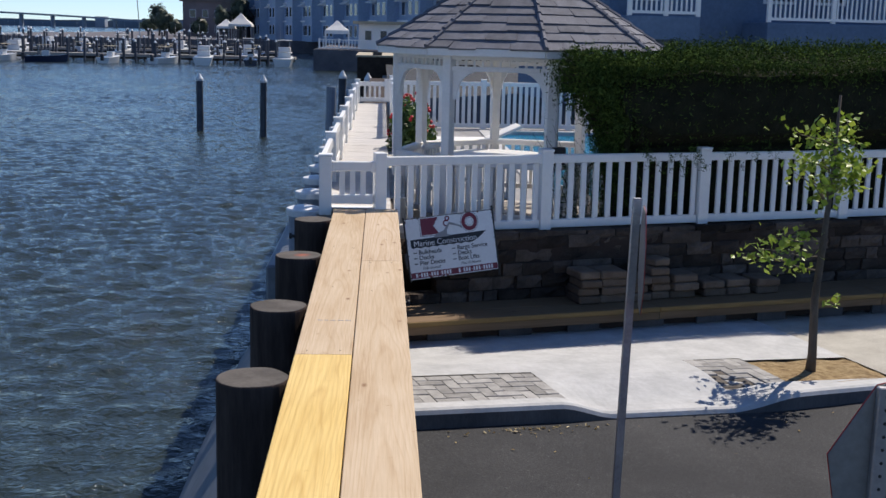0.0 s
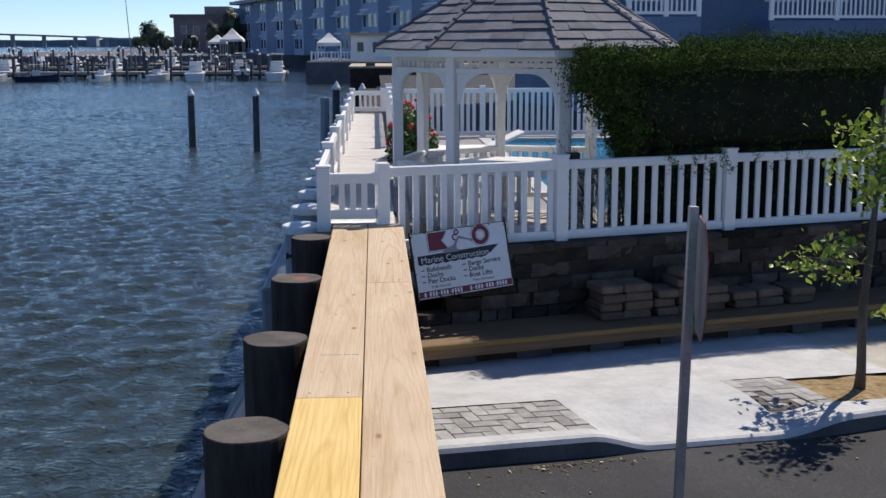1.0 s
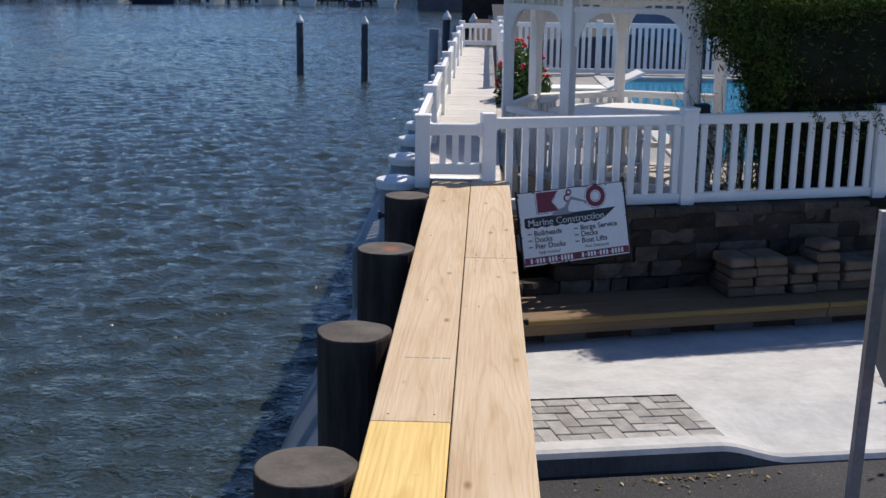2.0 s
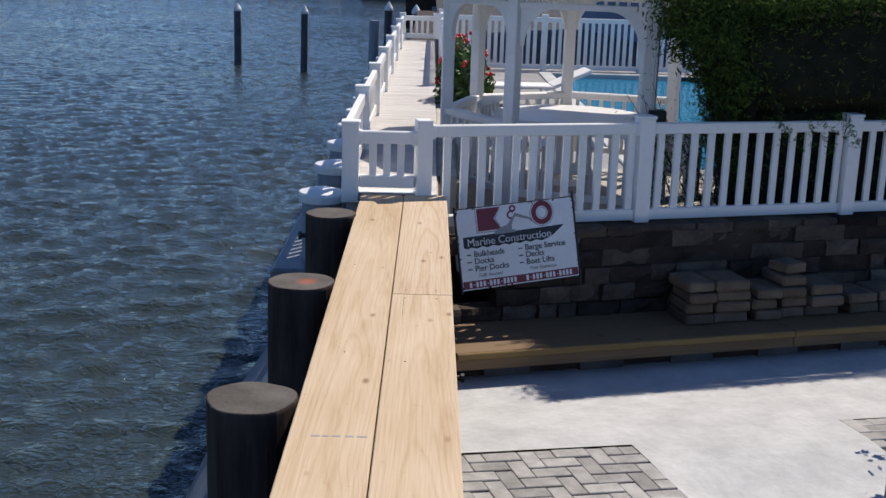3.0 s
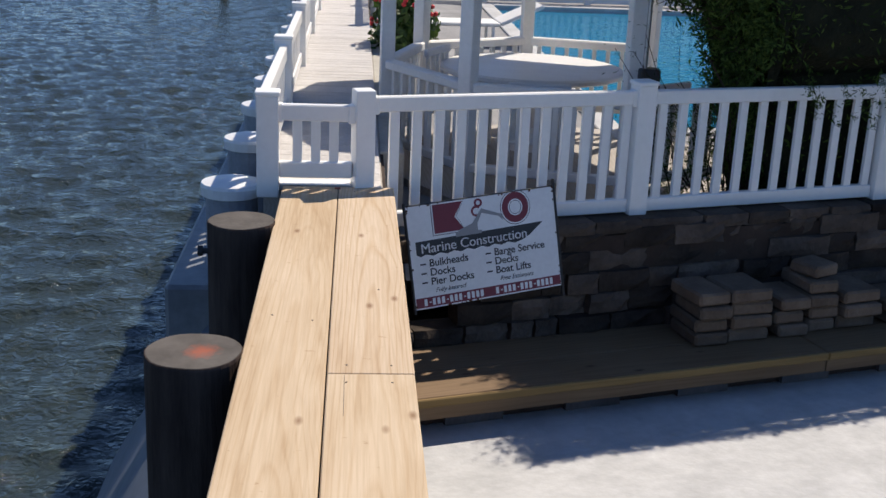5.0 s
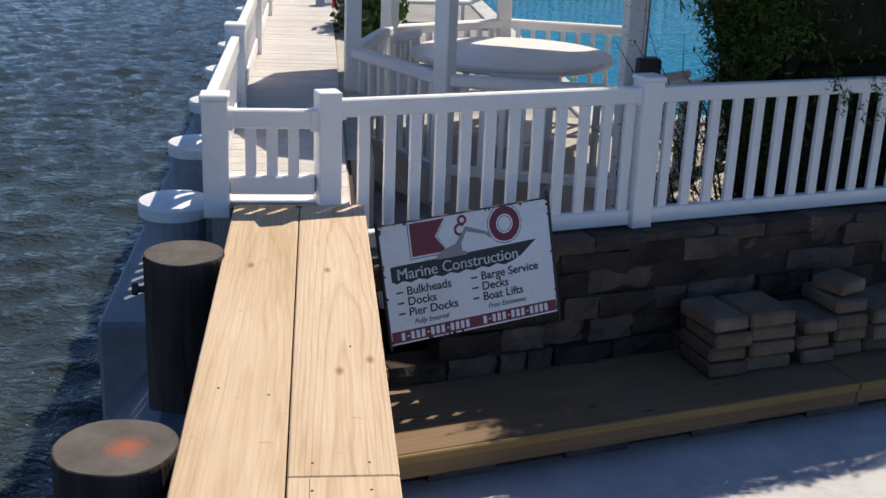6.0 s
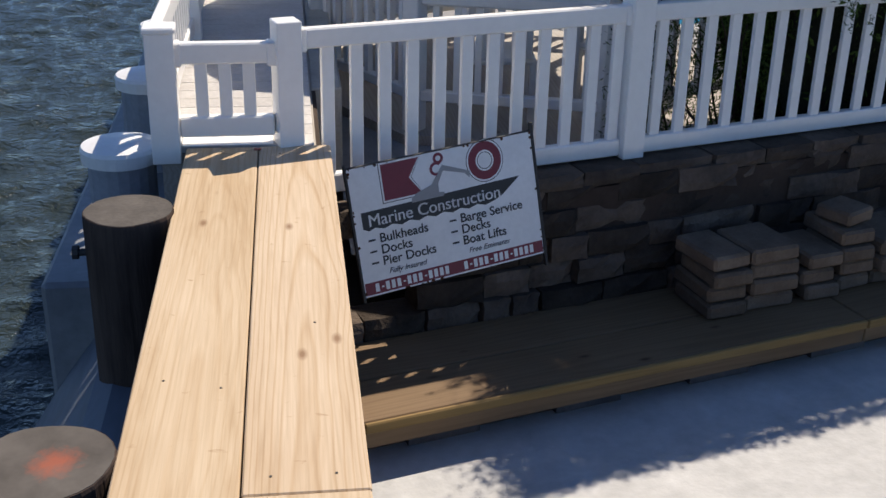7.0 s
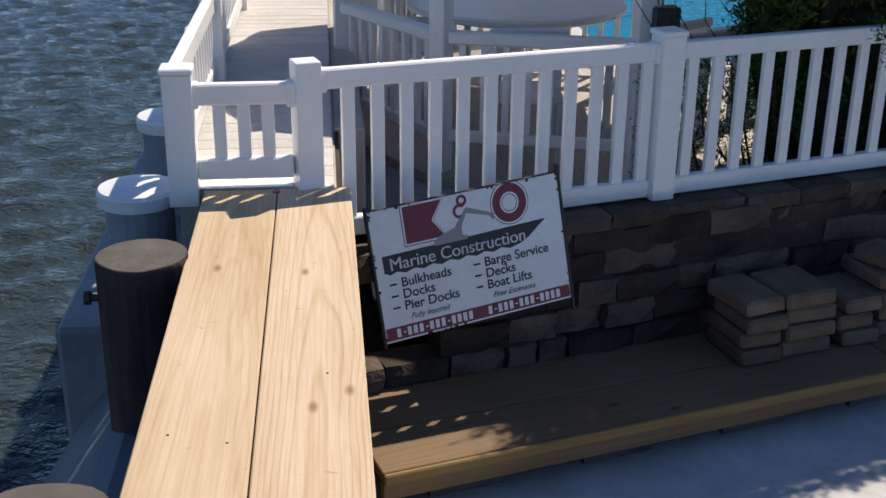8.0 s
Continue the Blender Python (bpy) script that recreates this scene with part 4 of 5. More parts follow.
skim = thing("pool_skimmer", pose(5.1, 15.59, POOLDECK_Z), "dark skimmer mouth in the pool edge", "skimmer")
part("mouth", boxed(-0.2, -0.03, -0.055, 0.2, 0.0, 0.02, 0.004), M_DARK, skim)


# ---------- planting ----------
def leaf_cloud(name, centres, normals, size, mat, parent, seed=0, narrow=0.5, label=""):
    """Small leaf faces at the given places, loosely turned to the given directions."""
    g = np.random.default_rng(seed)
    n = len(centres)
    d = normals + g.normal(0, 0.7, (n, 3))
    d /= np.linalg.norm(d, axis=1)[:, None] + 1e-9
    t = np.cross(d, g.normal(0, 1, (n, 3)))
    t /= np.linalg.norm(t, axis=1)[:, None] + 1e-9
    b = np.cross(d, t)
    ln = size * g.uniform(0.6, 1.4, (n, 1))
    v = np.stack([centres - t * ln, centres - b * ln * narrow + d * ln * 0.1, centres + t * ln, centres + b * ln * narrow + d * ln * 0.1], 1).reshape(-1, 3)
    me = bpy.data.meshes.new(name)
    me.from_pydata(v.tolist(), [], [(4 * i, 4 * i + 1, 4 * i + 2, 4 * i + 3) for i in range(n)])
    me.materials.append(mat)
    ob = new(name, me)
    ob.parent = parent
    if label:
        ob["label"] = label
    return ob


hedge = thing("hedge", STREET, "thick clipped dark green evergreen hedge behind the fence", "hedge")


def hedge_top(s, r):
    return 1.33 + 0.018 * (s - 2) + 0.1 * (r - 0.25) + 0.05 * noise.noise(Vector((s * 1.7, r * 2.0, 0.3)))


def hedge_back(s):
    return 0.82 + 0.9 * smooth_step(3.0, 3.8, s)


S0, S1, R0 = 1.95, 9.0, 0.24


def hedge_front(z):
    """The hedge bulges out over the fence."""
    return R0 - 0.31 * smooth_step(0.46, 0.72, z)


RT = hedge_front(1.3)


def hedge_low(s):
    """The underside of the hedge: it hangs over at its free end."""
    return 1.05 - 1.55 * smooth_step(S0 + 0.05, S0 + 0.62, s)


# solid near-black core: its colour stands in for the shade between the leaves
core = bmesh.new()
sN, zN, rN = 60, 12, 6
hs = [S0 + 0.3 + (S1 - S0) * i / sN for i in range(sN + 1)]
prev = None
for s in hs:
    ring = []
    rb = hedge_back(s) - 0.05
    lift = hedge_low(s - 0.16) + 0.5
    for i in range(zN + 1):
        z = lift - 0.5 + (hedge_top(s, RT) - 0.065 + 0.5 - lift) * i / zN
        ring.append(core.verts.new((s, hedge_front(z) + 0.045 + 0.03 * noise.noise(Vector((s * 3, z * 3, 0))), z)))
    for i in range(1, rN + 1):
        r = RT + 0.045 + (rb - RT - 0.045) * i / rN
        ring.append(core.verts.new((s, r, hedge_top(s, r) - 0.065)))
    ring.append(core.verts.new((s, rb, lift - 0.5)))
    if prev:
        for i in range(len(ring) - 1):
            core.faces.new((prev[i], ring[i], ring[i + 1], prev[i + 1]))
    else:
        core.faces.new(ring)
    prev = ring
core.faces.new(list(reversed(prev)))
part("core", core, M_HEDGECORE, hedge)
g = np.random.default_rng(5)
C, N = [], []
for _ in range(3500):
    s = S0 + (g.random() ** 1.2) * (S1 - S0)
    z = g.uniform(max(-0.3, hedge_low(s) - 0.05), hedge_top(s, R0))
    C.append((s, hedge_front(z) + 0.05 * g.normal() + 0.06 * noise.noise(Vector((s * 2.5, z * 2.5, 1))), z))
    N.append((0, -1, 0.3))
for _ in range(30000):
    s = S0 + (g.random() ** 1.3) * (S1 - S0)
    r = g.uniform(RT - 0.03, hedge_back(s))
    C.append((s, r, hedge_top(s, r) + 0.042 * g.normal() + 0.11 * abs(noise.noise(Vector((s * 6, r * 6, 2))))))
    N.append((0, -0.2, 1))
for _ in range(9000):
    s = S0 + (g.random() ** 1.2) * (S1 - S0)
    z = hedge_top(s, R0) - abs(0.09 * g.normal())
    C.append((s, RT + 0.02 + 0.03 * g.normal(), z))
    N.append((0, -0.6, 0.8))
for _ in range(5000):
    z = g.uniform(0.2, 1.36)
    r = g.uniform(hedge_front(z), 0.82)
    C.append((S0 + 0.0 + 0.08 * g.normal() + 0.55 * smooth_step(1.15, 0.45, z) - 0.06 * smooth_step(1.0, 1.3, z), r, z))
    N.append((-1, 0, 0.2))
for _ in range(6500):
    s = S0 + 0.75 * g.random()
    zl = hedge_low(s - 0.1)
    if zl > -0.2:
        C.append((s + 0.04 * g.normal(), g.uniform(hedge_front(zl), 0.8), zl + abs(0.12 * g.normal())))
        N.append((-1, 0, -0.3))
for _ in range(5000):
    s = S0 + 0.45 * g.random()
    z = g.uniform(max(0.2, hedge_low(s - 0.05)), 1.33)
    C.append((s, g.uniform(hedge_front(z), 0.8), z))
    N.append((-1, -0.5, 0.2))
leaf_cloud("foliage", np.array(C), np.array(N, float), 0.022, M_HEDGE, hedge, 1, 0.3)
rb2 = random.Random(11)
CC, NN = [], []
for i in range(85):
    z0 = rb2.uniform(0.3, 1.25)
    p = [Vector((S0 + 0.12 + 0.5 * smooth_step(1.15, 0.45, z0), rb2.uniform(0.3, 0.6), z0))]
    d = Vector((-rb2.uniform(0.4, 1.0), rb2.uniform(-0.4, 0.1), rb2.uniform(-0.2, 0.6))).normalized()
    for j in range(5):
        p.append(p[-1] + d * rb2.uniform(0.04, 0.1))
        d = (d + Vector((rb2.uniform(-0.3, 0.3), rb2.uniform(-0.3, 0.3), rb2.uniform(-0.1, 0.3)))).normalized()
    tb = bmesh.new()
    tube(tb, p, [0.008, 0.006, 0.005, 0.004, 0.003, 0.002], 4)
    part("twig", tb, M_TWIG, hedge)
    for q in p[2:]:
        for _ in range(4):
            CC.append(q + Vector((rb2.gauss(0, 0.02), rb2.gauss(0, 0.02), rb2.gauss(0, 0.02))))
            NN.append((0, 0, 1))
for i in range(15):
    s0 = rb2.uniform(2.3, 2.8)
    r0 = rb2.uniform(0.32, 0.7)
    p = [Vector((s0, r0, -0.62))]
    lean = rb2.uniform(-0.8, 0.3)
    for j in range(6):
        p.append(p[-1] + Vector((lean * 0.2 + rb2.uniform(-0.09, 0.09), rb2.uniform(-0.07, 0.06), rb2.uniform(0.18, 0.24))))
    tb = bmesh.new()
    tube(tb, p, [0.009, 0.008, 0.006, 0.005, 0.004, 0.003, 0.002], 5)
    part("branch", tb, M_TWIG, hedge)
    for q in p[1:]:
        for _ in range(9):
            CC.append(q + Vector((rb2.gauss(0, 0.06), rb2.gauss(0, 0.05), rb2.gauss(0, 0.09))))
            NN.append((0, 0, 1))
for i in range(9):
    s = rb2.uniform(2.4, 3.1) if i < 6 else rb2.uniform(3.1, 4.2)
    p0 = Vector((s, RT - 0.02, rb2.uniform(0.48, 0.62)))
    for j in range(6):
        q = p0 + Vector((rb2.uniform(-0.02, 0.02) * j, -0.042 * j, -0.035 * j))
        for _ in range(16):
            CC.append(q + Vector((rb2.gauss(0, 0.018), rb2.gauss(0, 0.018), rb2.gauss(0, 0.018))))
            NN.append((0, -1, 0.4))
# extra low leaves, added to stand in for the shaded ground behind the pickets
for i in range(8500):
    CC.append(Vector((1.74 + 1.15 * rb2.random() ** 0.8, rb2.uniform(0.36, 0.8), -0.6 + 0.9 * rb2.random() ** 1.1)))
    NN.append((0, -1, 0.2))
leaf_cloud("sprays_and_shade_fill", np.array(CC), np.array(NN, float), 0.016, M_HEDGE, hedge, 2, 0.2)

# young street tree
tree = thing("street_tree", pose(3.43, -1.44, -1.09), "young street tree with sparse bright green leaves", "tree")
tk = bmesh.new()
tube(tk, ((0, 0, 0), (0.005, 0, 0.15), (-0.01, 0.01, 0.6), (0.02, 0.0, 1.1), (0.05, 0.01, 1.6), (0.06, 0, 2.28)), (0.045, 0.036, 0.032, 0.026, 0.018, 0.01), 10)
part("trunk", tk, M_BARK, tree, smooth=True)
rt = random.Random(21)
LC, LN = [], []
for i in range(17):
    z0 = rt.uniform(0.75, 1.92)
    a = rt.uniform(0, 2 * math.pi)
    ln = rt.uniform(0.3, 0.62) * (1.15 - 0.35 * (z0 - 0.7))
    rise = rt.uniform(0.05, 0.55)
    if i < 3:
        z0, a, ln, rise = 0.85 + 0.12 * i, math.pi + 0.4 * (i - 1), 0.62, 0.2
    p = [Vector((0.02, 0, z0))]
    for j in range(4):
        p.append(p[-1] + Vector((math.cos(a), math.sin(a), rise + rt.uniform(-0.25, 0.25))).normalized() * ln / 4)
        a += rt.uniform(-0.3, 0.3)
    bb2 = bmesh.new()
    tube(bb2, p, (0.009, 0.007, 0.005, 0.004, 0.002), 5)
    part("limb", bb2, M_BARK, tree)
    for j in range(1, 5):
        for _ in range(rt.randint(8, 17)):
            LC.append(p[j] + Vector((rt.gauss(0, 0.055), rt.gauss(0, 0.055), rt.gauss(0, 0.06))))
            LN.append((rt.gauss(0, 0.5), rt.gauss(0, 0.5), 1))
for _ in range(14):
    LC.append(Vector((0.14, -0.05, 0.6)) + Vector((rt.gauss(0, 0.05), rt.gauss(0, 0.04), rt.gauss(0, 0.04))))
    LN.append((0, 0, 1))
leaf_cloud("crown", np.array(LC), np.array(LN, float), 0.031, M_LEAF, tree, 4, 0.7)

# flowering shrub by the walkway
bush = thing("rose_bush", pose(0.27, 5.7, POOLDECK_Z), "leafy rose bush with red flowers", "bush")
BC = np.random.default_rng(8).normal(0, 1, (2600, 3))
BC /= np.linalg.norm(BC, axis=1)[:, None]
BN = BC.copy()
lump = np.array([0.8 + 0.35 * noise.noise(Vector((*(c * 2.2),))) for c in BC])[:, None]
BC = BC * lump * np.random.default_rng(9).uniform(0.55, 1.05, (2600, 1)) * np.array((0.38, 0.6, 0.66)) + np.array((0, 0, 0.7))
leaf_cloud("foliage", BC, BN, 0.045, M_BUSH, bush, 6, 0.6)
for i in range(5):
    sb = bmesh.new()
    tube(sb, ((0, 0, 0), (rt.uniform(-0.15, 0.15), rt.uniform(-0.2, 0.2), 0.7)), (0.012, 0.005), 5)
    part("stem", sb, M_BARK, bush)
fm = bmesh.new()
bmesh.ops.create_icosphere(fm, subdivisions=1, radius=0.027)
flower = mesh_of("flower", fm, M_FLOWER)
for i in range(44):
    a, zf = rt.uniform(0, 6.28), rt.uniform(0.55, 1.0) if i % 3 == 0 else rt.uniform(1.0, 1.36)
    rad = 0.33 * math.sqrt(max(0.05, 1 - ((zf - 0.7) / 0.66) ** 2))
    piece("flower", flower, bush, pose(rad * math.cos(a), 1.4 * rad * math.sin(a), zf))


# ---------- nearer posts in the water ----------
def mooring_pile(x, y, top, r, mat, label, capped=True):
    p = thing("mooring_pile", pose(x, y, 0, rng.uniform(-1, 1), rng.uniform(-1.5, 1.5), 0), label, "pile", "mooring piles in the bay")
    part("shaft", lathe(bmesh.new(), ((r * 1.1, -3.4), (r, top)), 12, (0, 0), 0.08, x), mat, p)
    if capped:
        part("cap", lathe(bmesh.new(), ((r * 1.12, top - 0.06), (r * 1.12, top + 0.02), (0.02, top + 0.24)), 12), M_CAPWHITE, p, "white cone cap")
    return p


mooring_pile(-7.5, 37.3, -0.52, 0.14, M_FARPILE, "dark mooring pile with a white cone cap")
mooring_pile(-4.7, 35.0, -0.44, 0.125, M_FARPILE, "dark mooring pile with a white cone cap")
mooring_pile(-1.46, 20.0, 0.12, 0.12, M_GREYPILE, "plain grey mooring pile", False)
mooring_pile(-1.56, 32.0, -0.1, 0.13, M_FARPILE, "dark mooring pile with a white cone cap")
mooring_pile(-0.62, 30.0, -0.1, 0.13, M_FARPILE, "dark mooring pile with a white cone cap")


# ---------- far side: blue house, town houses, marina ----------
def window(parent, x, z, wd, ht, y=0.0):
    f = part("window", boxed(x - wd / 2, y - 0.06, z, x + wd / 2, y + 0.02, z + ht), M_CAPWHITE, parent)
    part("pane", boxed(x - wd / 2 + 0.08, y - 0.075, z + 0.08, x + wd / 2 - 0.08, y - 0.055, z + ht - 0.08), M_GLASS, f)


house = thing("blue_house", pose(6.3, 23.0, POOLDECK_Z, 0, 0, 8), "blue-grey sided house with white balconies", "house")
part("wall", boxed(0, 0, 0, 30, 10, 9.5), M_BLUESIDE, house)
for x0, x1, z in ((0.0, 2.1, 2.75), (4.1, 8.0, 2.65), (8.6, 12.6, 2.65)):
    part("balcony_floor", boxed(x0, -1.6, z - 0.65, x1, -0.004, z, 0.02), M_BLUESIDE, house)
    for xa in np.arange(x0 + 0.08, x1, 0.145):
        part("baluster", boxed(xa, -1.55, z + 0.12, xa + 0.05, -1.51, z + 1.05), M_VINYL, house)
    for zz in (z + 0.06, z + 1.02):
        part("balcony_rail", boxed(x0, -1.57, zz, x1, -1.49, zz + 0.08), M_VINYL, house)
    for xa in (x0, (x0 + x1) / 2, x1 - 0.12):
        part("balcony_post", boxed(xa, -1.58, z, xa + 0.12, -1.48, z + 1.2), M_VINYL, house)
part("porch_post", boxed(7.88, -1.56, 0, 8.0, -1.44, 2.0), M_VINYL, house)
for x in (1.0, 5.2, 6.8, 10.0):
    window(house, x, 3.2, 1.0, 1.6)


def town_house(m, first=False):
    t = thing("town_house", m, "blue-grey three-storey waterfront town house", "house", "town houses across the basin")
    part("wall", boxed(-6, 0, 0, 6, 10, 9.3), M_TOWN, t)
    part("bay", boxed(-5.2, -1.6, 0, -0.6, -0.003, 8.6), M_TOWN, t)
    part("roof", boxed(-6.2, -1.9, 9.3, 6.2, 10.2, 9.9), M_ROOFLIGHT, t)
    part("trim_band", boxed(-6.02, -0.25, 3.1, 6.02, -0.004, 3.35), M_VINYL, t)
    part("trim_band", boxed(-6.02, -0.25, 6.2, 6.02, -0.004, 6.4), M_VINYL, t)
    for z in (0.9, 3.9, 7.0):
        for x, y in ((-4.2, -1.6), (-1.8, -1.6), (1.4, 0.0), (4.0, 0.0)):
            window(t, x, z, 1.3, 1.7, y)
    aw = bmesh.new()
    prism(aw, [(-1.2, 0.0), (-1.2, 0.1), (0.0, 0.8), (0.0, 0.0)], -1.4, 1.4)
    part("awning", aw, M_TENT, t, "white canvas awning", Matrix(((0, 0, 1, 2.6), (1, 0, 0, -0.01), (0, 1, 0, 5.6), (0, 0, 0, 1))))
    return t


first = town_house(pose(-25.0, 222, -0.7, 0, 0, -73))
for i in range(1, 9):
    f = i / 8
    copy_thing(first, pose(-25.0 + 31.0 * f, 222 - 92 * f, -0.7 + 0.2 * f, 0, 0, -73))
for i in range(4):
    copy_thing(first, pose(14 + 13.5 * i, 121 + 1.5 * i, -0.5, 0, 0, 4))

brown = thing("brown_house", pose(-34.5, 232, -0.7), "brown shingled house with a flat roof line", "house")
part("wall", boxed(-6, 0, 0, 5, 9, 7.0), M_BROWNHOUSE, brown)
part("roof", boxed(-6.6, -0.6, 7.0, 5.6, 9.6, 7.7), M_ROOFFAR, brown)
part("upper_wall", boxed(0, 2, 7.7, 5, 8, 9.3), M_BROWNHOUSE, brown)
for x in (-4, -1.5, 1.0, 3.4):
    window(brown, x, 3.8, 1.2, 1.6)
    window(brown, x, 0.8, 1.2, 1.6)
dark = thing("gabled_house", pose(-28.5, 215, -0.7), "dark gabled house under a steep roof", "house")
part("wall", boxed(-2.8, 0, 0, 2.8, 8, 4.4), M_BROWNHOUSE, dark)
rf = bmesh.new()
prism(rf, [(-3.6, 4.0), (3.6, 4.0), (0.8, 8.0), (-0.8, 8.0)], -8.6, 0.6)
part("roof", rf, M_ROOFFAR, dark, "", pose(0, 0, 0, 90, 0, 0))
window(dark, -1.3, 1.6, 1.2, 1.6)
window(dark, 1.3, 1.6, 1.2, 1.6)


def far_tree(x, y, z, h, rad, seed):
    t = thing("far_tree", pose(x, y, z), "dark leafy tree on the far shore", "tree", "trees on the far shore")
    part("trunk", tube(bmesh.new(), ((0, 0, 0), (0.1, 0, h * 0.4), (0, 0.1, h * 0.8)), (0.25, 0.18, 0.06), 6), M_BARK, t)
    gg = np.random.default_rng(seed)
    n = 1600
    c = gg.normal(0, 1, (n, 3))
    c /= np.linalg.norm(c, axis=1)[:, None]
    nn = c.copy()
    k = np.array([0.75 + 0.5 * noise.noise(Vector((*(q * 2.0 + seed),))) for q in c])[:, None]
    c = c * k * gg.uniform(0.6, 1.05, (n, 1)) * np.array((rad, rad, h * 0.45)) + np.array((0, 0, h * 0.58))
    leaf_cloud("crown", c, nn, 0.3, M_FARTREE, t, seed, 0.6)


for i, (x, y, h, r) in enumerate(((-46, 236, 6.5, 2.4), (-43.5, 228, 5.0, 2.2), (-49, 240, 3.6, 2.0), (-40.5, 222, 3.4, 1.8), (-33.5, 208, 3.6, 1.7), (-26.5, 211, 8.6, 2.3), (-29.5, 209, 6.0, 1.8))):
    far_tree(x, y, -0.7, h, r, 30 + i)


def tent(x, y, z, half, eave, peak):
    t = thing("canopy_tent", pose(x, y, z), "white peaked canopy tent on the quay", "tent", "canopy tents on the quay")
    b = bmesh.new()
    for r0, r1, z0, z1 in ((half, half * 0.97, eave - 0.35, eave), (half * 0.97, half * 0.45, eave, eave + (peak - eave) * 0.5), (half * 0.45, 0.05, eave + (peak - eave) * 0.5, peak)):
        lo = [b.verts.new((sx * r0, sy * r0, z0)) for sx, sy in ((-1, -1), (1, -1), (1, 1), (-1, 1))]
        hi = [b.verts.new((sx * r1, sy * r1, z1)) for sx, sy in ((-1, -1), (1, -1), (1, 1), (-1, 1))]
        for i in range(4):
            b.faces.new((lo[i], lo[(i + 1) % 4], hi[(i + 1) % 4], hi[i]))
    part("roof", b, M_TENT, t)
    for sx in (-1, 1):
        for sy in (-1, 1):
            part("pole", tube(bmesh.new(), ((sx * half * 0.95, sy * half * 0.95, 0), (sx * half * 0.95, sy * half * 0.95, eave)), (0.05, 0.05), 5), M_CAPWHITE, t)


tent(-26.3, 190, -0.7, 1.5, 2.2, 3.4)
tent(-23.6, 188, -0.7, 1.9, 2.6, 4.4)
tent(-4.8, 112, -0.5, 1.25, 1.9, 2.9)
hut = thing("dock_house", pose(-1.0, 113, -0.5), "low pale dock house with a tan eave", "house")
part("wall", boxed(-1.6, 0, 0, 6, 5, 2.6), M_VINYL, hut)
part("roof", boxed(-2.2, -0.8, 2.6, 6.6, 5.6, 2.9), M_CANVAS, hut)
window(hut, -0.6, 0.8, 0.8, 1.2)
window(hut, 1.0, 0.8, 0.8, 1.2)
fence("quay_railing", (-6.5, 109.5), 0.0, [0.0, 2.0, 4.0, 6.0], -0.4, 0.5, 0.3, "white railing on the far quay", post_w=0.18, picket_w=0.1)
pier = thing("timber_pier", pose(-1.75, 66, 0), "low dark pier box with a pale top", "pier")
part("body", boxed(0, 0, -3.2, 9, 10, -0.18), M_BROWNWOOD, pier)
part("top", boxed(-0.1, -0.1, -0.18, 9, 10, -0.06), M_CANVAS, pier)
part("hatch", boxed(1.0, 0.5, -0.06, 1.6, 1.2, 0.15), M_DARK, pier)


def dock(x0, x1, y, z, wd):
    d = thing("floating_dock", pose(x0, y, z), "weathered timber marina dock", "dock", "marina docks")
    part("deck", boxed(0, 0, -0.3, x1 - x0, wd, 0), M_GREYWOOD, d)
    part("stringer", boxed(0, -0.05, -0.55, x1 - x0, 0.05, -0.32), M_BROWNWOOD, d)


for x0, x1, y, z in ((-100, -10, 124, -1.75), (-100, -14, 150, -1.7), (-110, -20, 176, -1.6)):
    dock(x0, x1, y, z, 2.0)

rd = random.Random(17)
pile0 = thing("dock_pile", pose(-12, 122.5, 0), "dark dock pile with a white cap", "pile", "marina dock piles")
part("shaft", lathe(bmesh.new(), ((0.15, -3.4), (0.13, 0.0)), 8), M_FARPILE, pile0)
part("cap", lathe(bmesh.new(), ((0.16, -0.06), (0.16, 0.03), (0.03, 0.2)), 8), M_CAPWHITE, pile0)
for y, n, x0, x1 in ((121.5, 40, -75, -11), (126.6, 40, -78, -12), (138, 34, -85, -14), (148, 34, -92, -15), (154, 22, -92, -18), (165, 26, -100, -20), (175, 36, -105, -22)):
    for i in range(n):
        x = x0 + (x1 - x0) * (i + rd.uniform(-0.35, 0.35)) / n
        top = rd.uniform(-0.7, 0.9)
        c = copy_thing(pile0, pose(x, y + rd.uniform(-0.8, 0.8), top, rd.uniform(-1.5, 1.5), rd.uniform(-1.5, 1.5), 0))


def hull(bm, ln, wd, ht, flare=0.75):
    """A boat's hull with its bow towards +x."""
    secs = []
    for i in range(9):
        f = i / 8
        hw = wd / 2 * (1 - max(0, (f - 0.45) / 0.55) ** 2.0 * 0.97)
        z = ht * (1 + 0.35 * f * f)
        secs.append([bm.verts.new(p) for p in ((-ln / 2 + ln * f, -hw, z), (-ln / 2 + ln * f * 0.97, -hw * flare, 0.0), (-ln / 2 + ln * f * 0.97, hw * flare, 0.0), (-ln / 2 + ln * f, hw, z))])
    for a, b in zip(secs, secs[1:]):
        for i in range(4):
            bm.faces.new((a[i], a[(i + 1) % 4], b[(i + 1) % 4], b[i]))
    bm.faces.new(list(reversed(secs[0])))
    bm.faces.new(secs[-1])
    return bm


